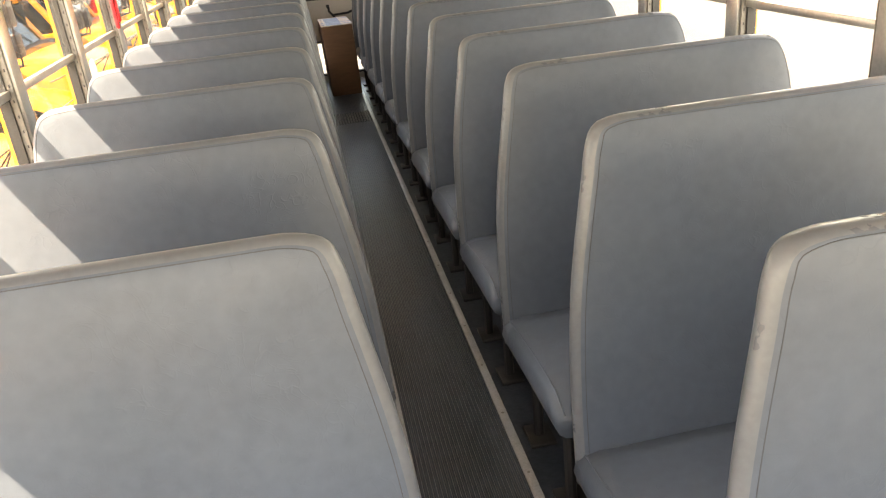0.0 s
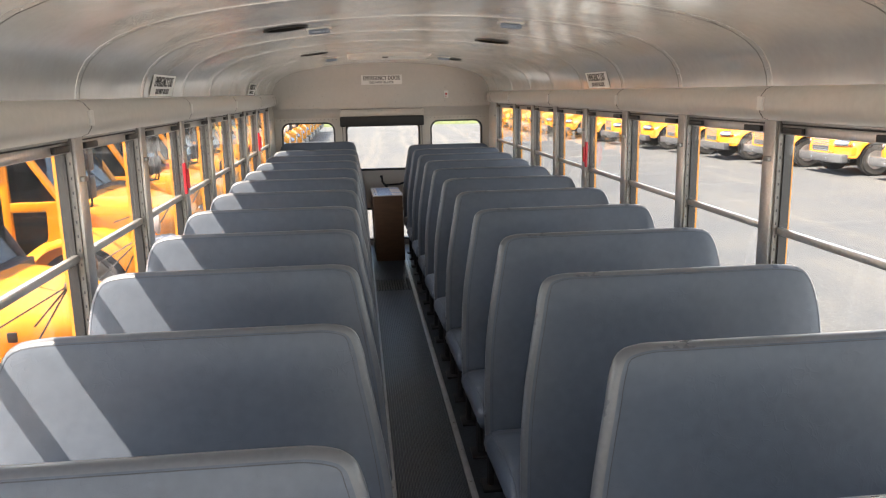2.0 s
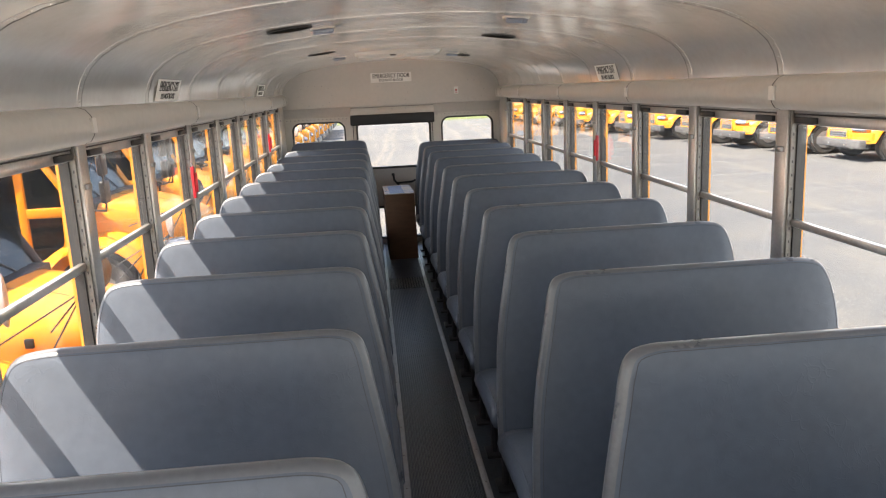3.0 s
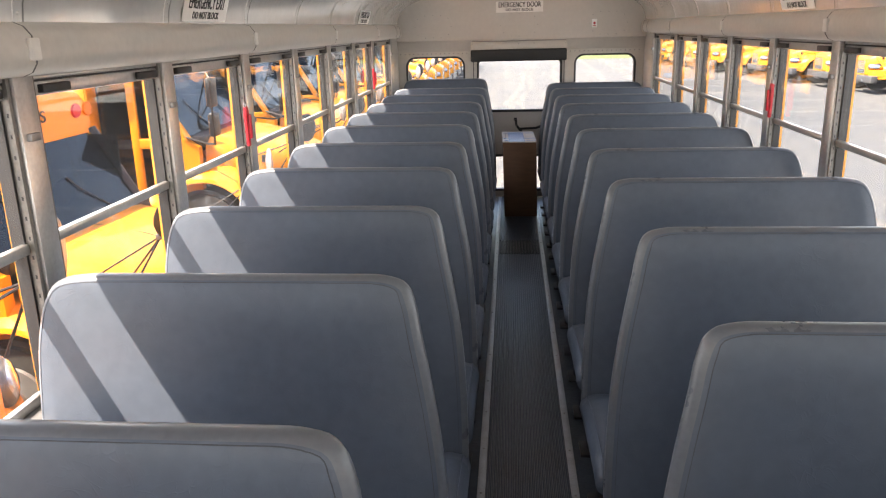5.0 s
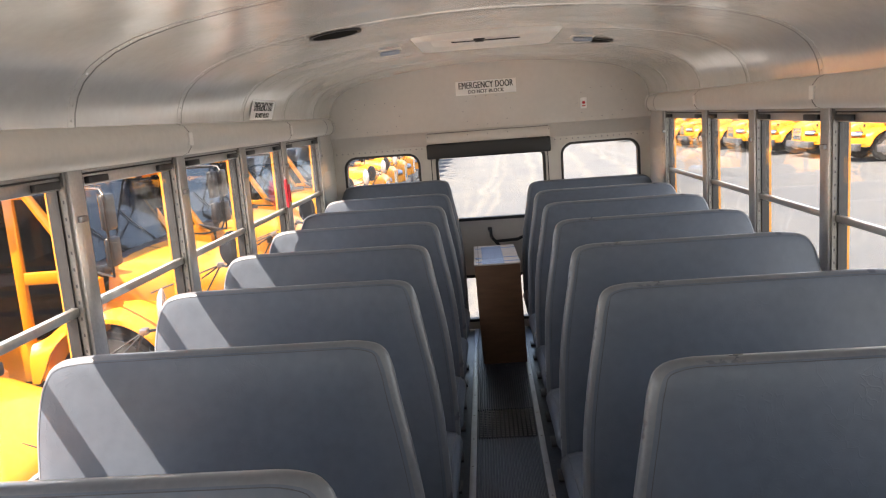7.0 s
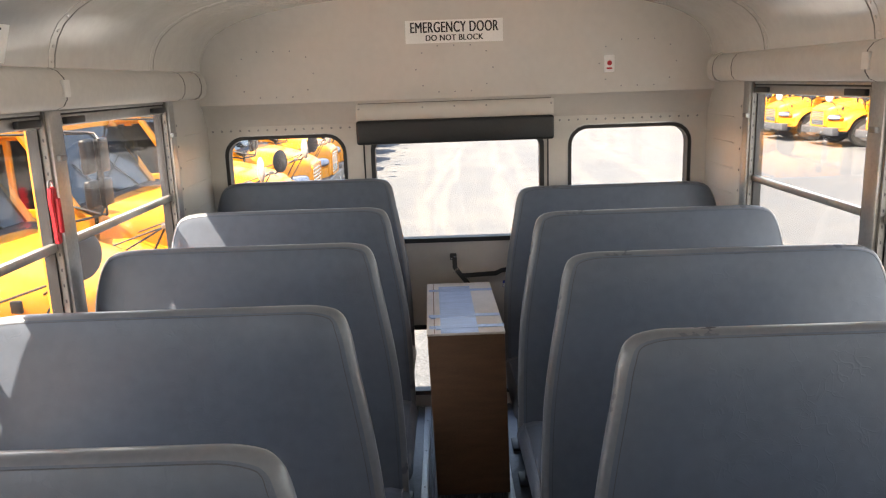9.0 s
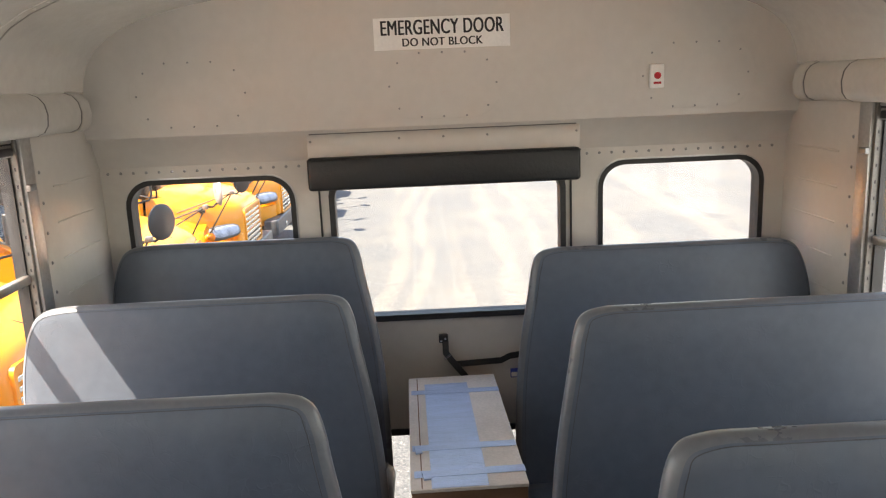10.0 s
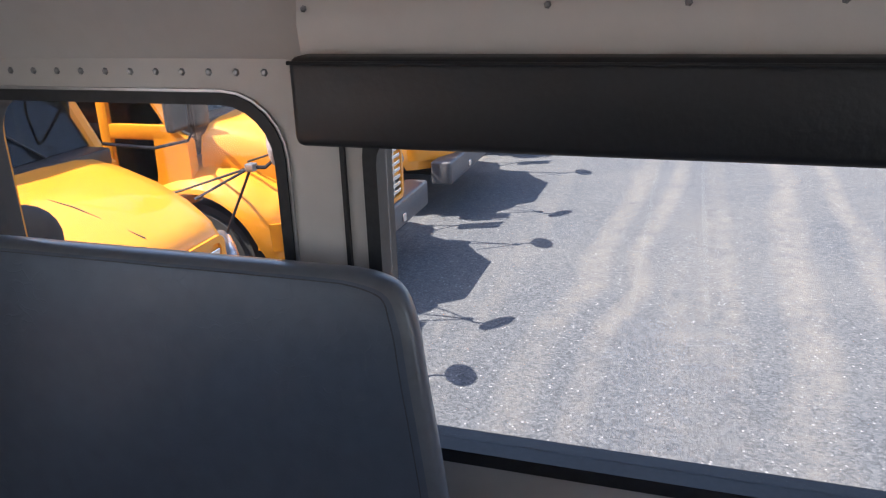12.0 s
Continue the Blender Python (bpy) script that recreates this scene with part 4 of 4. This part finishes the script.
def build_carton():
    c = empty("carton", (-0.011, 8.503, DECK + 0.01), 1.0)
    tagged(c, "tall brown cardboard carton with taped white top", "carton")
    bm = box(-0.142, 0.142, -0.374, 0.374, 0.0, 0.646, 0.006)
    for v in bm.verts:
        f = max(0.0, 1 - v.co.z / 0.25)
        v.co.x += 0.016 * f * f if v.co.x < 0 else 0.012 * f
        v.co.z -= 0.012 * (v.co.y + 0.374) / 0.748 if v.co.z > 0.3 else 0.0
    part("body", bm, CARD, c, "brown corrugated cardboard")

    def flat(x0, x1, y0, y1, z, thick, turn=0.0):
        f = box(x0, x1, y0, y1, z, z + thick)
        f.transform(Matrix.Rotation(radians(turn), 4, "Z"))
        for v in f.verts:
            v.co.z -= 0.012 * (v.co.y + 0.374) / 0.748
        return f
    top = part("top", flat(-0.1435, 0.1435, -0.3755, 0.3755, 0.6465, 0.005), CARD_TOP, c, "worn white printed flap", smooth=False)
    part("tape", flat(-0.092, 0.047, -0.373, 0.31, 0.6515, 0.0012), TAPE, top, "wide shiny packing tape", smooth=False)
    for y, turn in ((-0.3, 0.8), (-0.155, 0.4), (0.24, -0.6)):
        part("tape", flat(-0.138, 0.142, y - 0.017, y + 0.017, 0.6527, 0.0008, turn), TAPE, top, "narrow shiny packing tape", smooth=False)
    for y in (-0.3, -0.155):
        part("tape_end", flat(-0.15, -0.132, y - 0.02, y + 0.021, 0.6535, 0.004, 7), TAPE, top, "curled end of packing tape", smooth=False)
    part("seam", flat(-0.117, -0.114, -0.37, 0.37, 0.6515, 0.0006), CARD, top, smooth=False)
    part("front_edge", flat(-0.143, 0.143, -0.3775, -0.3757, 0.6435, 0.0075), CARD_TOP, top, "torn paper edge", smooth=False)


def build_front():
    ob = link("wall_front", box(-1.2, 1.2, FRONT - 0.05, FRONT, DECK - 0.06, 0.75), PANEL)
    structure(ob, "grey front bulkhead below the windscreen", "wall")
    part("upper_wall", box(-1.2, 1.2, FRONT - 0.05, FRONT, 1.6, 1.95), PANEL, ob, smooth=False)
    for x in (-1.15, 0.0, 1.15):
        part("pillar", box(x - 0.05, x + 0.05, FRONT - 0.05, FRONT, 0.75, 1.6), PANEL, ob, smooth=False)


# ---- outside ----
def build_ground():
    bm = bmesh.new()
    bmesh.ops.create_grid(bm, x_segments=60, y_segments=60, size=600)
    for v in bm.verts:
        v.co.z = GROUND
    structure(link("ground", bm, GRAVEL), "pale dusty gravel lot with wheel tracks", "ground")


def build_verge():
    """A low grassy bank along the end of the lot."""
    rnd = random.Random(5)
    bm = bmesh.new()
    rows = []
    for y, z in ((68, -0.06), (69, 0.04), (71, 0.08), (76, 0.12), (90, 0.2), (130, 0.3), (400, 0.5)):
        rows.append([bm.verts.new((x, y + rnd.uniform(-0.4, 0.4), GROUND + z + rnd.uniform(-0.05, 0.05))) for x in range(-200, 201, 8)])
    for r0, r1 in zip(rows[:-1], rows[1:]):
        for i in range(len(r0) - 1):
            bm.faces.new((r0[i], r0[i + 1], r1[i + 1], r1[i]))
    bmesh.ops.recalc_face_normals(bm, faces=bm.faces[:])
    structure(link("grass_verge", bm, GRASS, smooth=True), "low bank of dry green grass", "grass")


def school_bus(pillar, sign_half=0.72, sign_y=0.0, lift=0.0, reach=0.0):
    """A bonneted yellow bus facing +x; origin on the ground under the front bumper's middle."""
    b = empty("school_bus")
    tagged(b, "parked yellow school bus with a sloping bonnet", "bus", group="parked school buses")
    L = 9.0
    # body behind the windscreen: side outline extruded in y
    sec = []
    for a, z in ((1.19, 0.55), (1.19, 2.35), (1.15, 2.7), (1.0, 2.9), (0.7, 3.02), (0.0, 3.06)):
        sec.append((a, z))
    sec = sec + [(-a, z) for a, z in sec[:-1][::-1]]
    body = prism(sec, -L, -2.35, axis="x")
    part("body", body, YELLOW, b)
    # cab: pillars, and a near-black sheet as the cabin's shade, so that glass shows depth
    part("cabin", box(-2.42, -2.34, -1.05, 1.05, 0.6, 2.7), DARKIN, b, "near-black sheet for the shaded cab interior", smooth=False)
    roof = []
    for x, top, half in ((-2.35, 3.05, 1.19), (-1.95, 3.0, 1.14), (-1.72, 2.86, 1.06)):
        roof.append((x, top, half))
    bm = bmesh.new()
    rows = []
    for x, top, half in roof:
        rows.append([bm.verts.new((x, y, z)) for y, z in ((half, 2.32), (half, 2.6), (half * 0.85, top - 0.1), (0, top), (-half * 0.85, top - 0.1), (-half, 2.6), (-half, 2.32))])
    for r0, r1 in zip(rows[:-1], rows[1:]):
        for i in range(6):
            bm.faces.new((r0[i], r0[i + 1], r1[i + 1], r1[i]))
        bm.faces.new((r0[6], r0[0], r1[0], r1[6]))
    bm.faces.new(rows[-1])
    bmesh.ops.recalc_face_normals(bm, faces=bm.faces[:])
    part("roof_cap", bm, YELLOW, b)
    sg = part("roof_sign", box(-1.735, -1.7, sign_y - sign_half, sign_y + sign_half, 2.42, 2.72, 0.01), ORANGE, b, "orange roof sign")
    lettering("lettering", "SCHOOL BUS", 0.36 * sign_half, Matrix.Translation((-1.697, sign_y, 2.57)) @ Matrix(((0, 0, 1, 0), (1, 0, 0, 0), (0, 1, 0, 0), (0, 0, 0, 1))), INK, sg)
    for y, m in ((-1.03, AMBER), (-0.86, RED), (0.86, RED), (1.03, AMBER)):
        d = disc(0.075, 0.03, 18, 0.008)
        d.transform(pose(-1.72, y, 2.57, 0, 90))
        part("warning_lamp", d, m, b)
    # windscreen, raked
    ws = [(-1.72, 2.32), (-1.28, 1.62), (-1.31, 1.6), (-1.75, 2.3)]
    part("windscreen", prism([(x, z) for x, z in ws], -1.0, 1.0, axis="y"), TINT, b, "dark tinted windscreen", smooth=False)
    part("wiper", tube([(-1.27, 0.6, 1.62), (-1.42, 0.35, 1.87), (-1.5, 0.3, 1.99)], 0.007, 6), BLACK, b)
    part("wiper", tube([(-1.27, -0.2, 1.62), (-1.42, -0.45, 1.87), (-1.5, -0.5, 1.99)], 0.007, 6), BLACK, b)
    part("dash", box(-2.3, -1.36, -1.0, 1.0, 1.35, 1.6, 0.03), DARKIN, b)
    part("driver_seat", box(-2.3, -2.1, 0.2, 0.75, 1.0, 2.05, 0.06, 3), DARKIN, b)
    st = [(-1.75 + 0.19 * math.sin(k * math.tau / 20) * 0.5, 0.48 + 0.22 * math.cos(k * math.tau / 20), 1.75 + 0.2 * math.sin(k * math.tau / 20)) for k in range(20)]
    part("steering_wheel", tube(st, 0.016, 6, closed=True), BLACK, b)
    for s in (-1, 1):
        part("a_pillar", tube([(-1.26, s * 1.03, 1.58), (-1.72, s * 1.06, 2.36)], 0.045, 8), pillar, b)
        part("body_edge", box(-2.42, -2.33, s * 1.07 - 0.11, s * 1.07 + 0.11, 0.6, 2.5, 0.015), YELLOW, b)
        part("door_post", box(-1.94, -1.84, s * 1.0 - 0.05, s * 1.0 + 0.05, 0.6, 2.4, 0.015), YELLOW, b)
        part("door_rail", box(-1.85, -1.3, s * 1.0 - 0.05, s * 1.0 + 0.05, 1.48, 1.6, 0.015), YELLOW, b)
        part("door_sill", box(-2.3, -1.3, s * 1.0 - 0.05, s * 1.0 + 0.05, 0.55, 0.92, 0.015), YELLOW, b)
        part("door_head", box(-2.35, -1.75, s * 1.0 - 0.05, s * 1.0 + 0.05, 2.28, 2.42, 0.015), YELLOW, b)
        part("cowl_side", prism([(-1.62, 0.9), (-1.14, 0.9), (-1.14, 1.5), (-1.3, 1.6), (-1.44, 1.55), (-1.45, 1.2), (-1.48, 1.1), (-1.54, 1.0)], s * 1.0 - 0.05, s * 1.0 + 0.05, axis="y"), YELLOW, b, smooth=False)
        part("door_glass", box(-2.28, -1.4, s * 1.0 - 0.012, s * 1.0 + 0.004, 1.6, 2.3), TINT, b, "dark tinted door glass", smooth=False)
        part("door_glass", box(-2.28, -1.4, s * 1.0 - 0.012, s * 1.0 + 0.004, 0.68, 1.48), TINT, b, "dark tinted door glass", smooth=False)
        for i in range(7):
            x1 = -2.75 - 0.74 * i
            w = part("side_window", box(x1 - 0.6, x1, s * 1.19 - 0.012, s * 1.19 + 0.012, 1.72, 2.36, 0.006), BLACK, b, "black-framed side window")
            part("pane", box(x1 - 0.57, x1 - 0.03, s * 1.19 - 0.016, s * 1.19 + 0.016, 1.75, 2.33), TINT, w, smooth=False)
        for z in (0.95, 1.25, 1.58):
            part("rub_rail", box(-L + 0.02, -2.45, s * 1.19 - 0.012, s * 1.19 + 0.022, z, z + 0.07, 0.008), BLACK, b, "black rub rail")
        # headlight in the fender nose
        hb = bmesh.new()
        bmesh.ops.create_uvsphere(hb, u_segments=20, v_segments=10, radius=1.0)
        for v in hb.verts:
            q = [math.copysign(abs(c) ** 0.62, c) for c in v.co]
            v.co = Vector((v.co.x * 0.07, q[1] * 0.235, q[2] * 0.088 * (1 + 0.12 * s * q[1])))
        rim_light = hb.copy()
        rim_light.transform(Matrix.Diagonal((0.86, 1.06, 1.12, 1)))
        at = pose(-0.19, s * 0.79, 1.02, 0, -20, s * 36)
        for mesh in (hb, rim_light):
            mesh.transform(at)
        hl = part("headlight", hb, LENS, b, "clear rounded headlight")
        part("bezel", rim_light, BUMPER, hl, "dark headlight surround")
        hb = bmesh.new()
        bmesh.ops.create_uvsphere(hb, u_segments=14, v_segments=8, radius=1.0)
        for v in hb.verts:
            v.co = Vector((v.co.x * 0.06, v.co.y * 0.075, v.co.z * 0.06))
        hb.transform(pose(-0.33, s * 0.98, 0.99, 0, -20, s * 45))
        part("indicator", hb, AMBER, hl, "amber turn lamp")
        # front wheel
        wh = empty("wheel")
        wh.parent = b
        ty = disc(0.5, 0.28, 36, 0.05)
        ty.transform(pose(-1.14, s * 0.98, 0.5, 90))
        part("tyre", ty, TYRE, wh)
        rm = disc(0.29, 0.03, 28, 0.008)
        rm.transform(pose(-1.14, s * 1.125, 0.5, 90))
        part("rim", rm, RIM, wh)
        hb = disc(0.11, 0.09, 16, 0.015)
        hb.transform(pose(-1.14, s * 1.14, 0.5, 90))
        part("hub", hb, RIM, wh)
        # crossover mirror on a tripod of thin tubes
        for foot in ((-0.75, 0.86, 1.3), (-0.3, 0.7, 1.38), (-0.35, 1.02, 1.0)):
            part("mirror_arm", tube([(foot[0], s * foot[1], foot[2]), (-0.02 + reach, s * 0.92, 1.54 + lift)], 0.009, 6), BLACK, b, "thin black mirror arm")
        part("mirror_arm", tube([(x + reach, s * y, z + lift) for x, y, z in ((-0.02, 0.92, 1.54), (0.05, 0.97, 1.53), (0.11, 0.98, 1.58), (0.12, 0.98, 1.69))], 0.013, 6), BLACK, b)
        part("clamp", box(reach - 0.05, reach + 0.01, s * 0.92 - 0.03, s * 0.92 + 0.03, lift + 1.515, lift + 1.565, 0.008), STEEL, b)
        dm = bmesh.new()
        bmesh.ops.create_uvsphere(dm, u_segments=22, v_segments=11, radius=0.16)
        for v in dm.verts:
            v.co.x *= 0.32 if v.co.x < 0 else 0.15
        dm.transform(pose(0.13 + reach, s * 0.98, 1.7 + lift, 0, 0, s * 25))
        part("crossover_mirror", dm, BLACK if s < 0 else MIRROR_BACK, b, "round convex mirror")
        if lift:
            continue
        # two-part side mirror on a tube frame reaching forward of the cowl
        part("mirror_arm", tube([(-1.3, s * 1.05, 1.62), (-0.95, s * 1.22, 1.56), (-0.8, s * 1.4, 1.58), (-0.78, s * 1.44, 1.64), (-0.78, s * 1.44, 2.3), (-0.82, s * 1.4, 2.35), (-1.08, s * 1.25, 2.36), (-1.7, s * 1.08, 2.38)], 0.012, 6), BLACK, b)
        for z0, z1 in ((1.98, 2.3), (1.66, 1.92)):
            mh = part("side_mirror", box(-0.85, -0.78, s * 1.32 - 0.09, s * 1.32 + 0.09, z0, z1, 0.025, 3), BLACK, b, "black side mirror")
            part("mirror_face", box(-0.853, -0.848, s * 1.32 - 0.075, s * 1.32 + 0.075, z0 + 0.02, z1 - 0.02), CHROME, mh)
    # bonnet: lofted from cowl to nose, with a soft crease each side
    bm = bmesh.new()
    rows = []
    for x, top, half, low in ((-1.12, 1.62, 0.93, 1.1), (-0.85, 1.585, 0.88, 1.08), (-0.55, 1.52, 0.8, 1.05), (-0.28, 1.44, 0.7, 1.02), (-0.12, 1.375, 0.61, 1.0), (-0.03, 1.32, 0.54, 0.95), (0.0, 1.25, 0.51, 0.9)):
        rows.append([bm.verts.new((x, half * p, low + (top - low) * q)) for p, q in ((1, 0), (0.99, 0.5), (0.95, 0.78), (0.86, 0.92), (0.7, 0.97), (0.42, 0.99), (0.0, 1.0), (-0.42, 0.99), (-0.7, 0.97), (-0.86, 0.92), (-0.95, 0.78), (-0.99, 0.5), (-1, 0))])
    for r0, r1 in zip(rows[:-1], rows[1:]):
        for i in range(12):
            bm.faces.new((r0[i], r0[i + 1], r1[i + 1], r1[i]))
    bm.faces.new(rows[-1])
    bm.faces.new(rows[0][::-1])
    bmesh.ops.recalc_face_normals(bm, faces=bm.faces[:])
    hood = part("bonnet", bm, YELLOW, b, "glossy yellow bonnet")
    part("seam", tube([(-1.1, 0.0, 1.621), (-0.55, 0.0, 1.522), (-0.12, 0.0, 1.378)], 0.005, 6), BLACK, hood)
    part("cowl", box(-1.34, -1.1, -0.98, 0.98, 1.5, 1.615, 0.02), BLACK, b, "black cowl below the windscreen")
    for s in (-1, 1):
        la = box(-0.5, -0.42, s * 0.77 - 0.015, s * 0.77 + 0.015, 1.27, 1.36, 0.01)
        part("latch", la, BLACK, hood, "rubber bonnet latch")
    # swelling fenders with a wheel arch
    for s in (-1, 1):
        bm = bmesh.new()
        rows = []
        for k in range(25):
            x = -1.86 + 1.64 * k / 24
            f = (x + 1.86) / 1.64
            top = 0.8 + 0.42 * math.sin(math.pi * min(1, f * 1.02) ** 0.95) ** 0.7 if 0 < f < 0.97 else 0.82
            top = max(top, 0.95 + 0.12 * f) if f < 0.9 else max(top, 0.86)
            d = abs(x + 1.14)
            low = 0.5 + math.sqrt(max(0.0, 0.61 ** 2 - d * d)) if d < 0.6 else 0.56
            low = min(low, top - 0.12)
            w = 1.16 - 0.28 * max(0.0, f - 0.72) ** 2 / 0.08
            rows.append([bm.verts.new(q) for q in ((x, s * 0.45, top + 0.1), (x, s * (w - 0.36), top + 0.08), (x, s * (w - 0.2), top + 0.02), (x, s * (w - 0.08), top - 0.05), (x, s * (w - 0.01), top - 0.15 if top - 0.15 > low else (top + low) / 2 - 0.02), (x, s * w, low), (x, s * (w - 0.04), low))])
        for r0, r1 in zip(rows[:-1], rows[1:]):
            for i in range(6):
                bm.faces.new((r0[i], r0[i + 1], r1[i + 1], r1[i]))
        bm.faces.new(rows[-1])
        bmesh.ops.recalc_face_normals(bm, faces=bm.faces[:])
        part("fender", bm, YELLOW, b, "swelling yellow fender with a wheel arch")
        part("arch_lining", prism([(-1.14 + 0.6 * math.cos(radians(180 * q / 10)), 0.5 + 0.6 * math.sin(radians(180 * q / 10))) for q in range(11)], *sorted((s * 0.5, s * 0.84)), axis="y"), BLACK, b, smooth=False)
    part("nose", box(-0.5, -0.01, -0.62, 0.62, 0.68, 0.98, 0.05, 3), YELLOW, b)
    for s in (-1, 1):
        part("nose_corner", prism([(-0.06, s * 0.6), (-0.14, s * 0.85), (-0.3, s * 1.02), (-0.45, s * 1.1), (-0.6, s * 1.1), (-0.6, s * 0.6)], 0.66, 0.88, axis="z"), YELLOW, b)
    gr = part("grille", box(-0.05, -0.002, -0.46, 0.46, 0.72, 1.23, 0.02), BLACK, b, "chrome slatted grille")
    part("grille_frame", ring([(a, z) for a, z in rounded(-0.49, 0.49, 0.69, 1.26, 0.06)], [(a, z) for a, z in rounded(-0.45, 0.45, 0.73, 1.22, 0.04)], -0.02, 0.014), YELLOW, gr)
    for ob in gr.children:
        ob.data.transform(Matrix.Rotation(radians(90), 4, "Z"))
    for i in range(7):
        part("slat", box(-0.004, 0.013, -0.45, 0.45, 0.75 + 0.066 * i, 0.786 + 0.066 * i, 0.005), CHROME, gr, smooth=False)
    for y in (-0.27, -0.09, 0.09, 0.27):
        part("slat_post", box(-0.004, 0.014, y - 0.01, y + 0.01, 0.73, 1.22), CHROME, gr, smooth=False)
    part("bumper", box(-0.2, 0.04, -1.13, 1.13, 0.42, 0.68, 0.03, 3), BUMPER, b, "grey steel bumper")
    for s in (-1, 1):
        part("tow_eye", box(0.03, 0.06, s * 0.4 - 0.04, s * 0.4 + 0.04, 0.47, 0.55, 0.01), CHROME, b)
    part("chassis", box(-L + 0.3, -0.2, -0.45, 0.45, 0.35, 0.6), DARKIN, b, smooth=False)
    wh = empty("wheel")
    wh.parent = b
    for s in (-1, 1):
        ty = disc(0.5, 0.5, 32, 0.05)
        ty.transform(pose(-6.6, s * 0.9, 0.5, 90))
        part("tyre", ty, TYRE, wh)
    return b


def build_lot():
    proto = school_bus(YELLOW)
    proto.matrix_basis = pose(-2.53, 11.22, GROUND)
    for x, y in ((-2.55, 4.3), (-2.55, 1.0), (-2.48, 14.05), (-2.46, 17.05), (-2.52, 20.15), (-2.62, 23.35), (-2.78, 26.6), (-2.8, 29.8), (-2.8, 33.0), (-2.8, 36.2), (-2.82, 39.4), (-2.8, 42.6), (-2.82, 45.8), (-2.8, 49.0), (-2.82, 52.2), (-2.8, 55.4), (-2.82, 58.6)):
        copy_thing(proto, pose(x, y, GROUND))
    small = school_bus(BLACK, 0.46, -0.12, lift=0.27, reach=0.16)
    small.matrix_basis = pose(-2.45, 7.2, GROUND) @ Matrix.Diagonal((0.83, 1.05, 0.83, 1))
    tagged(small, "smaller parked yellow school bus with black windscreen pillars", "bus", group="parked school buses")
    for k in range(-4, 13):
        copy_thing(proto, pose(14.35 - 0.4 * k, 23.8 + 3.0 * k, GROUND, 0, 0, 180))


build_ground()
build_verge()
build_floor()
build_ceiling()
build_front()
build_rear()
build_side(-1)
build_side(1)
build_ceiling_things()
build_carton()
build_seats()
build_lot()
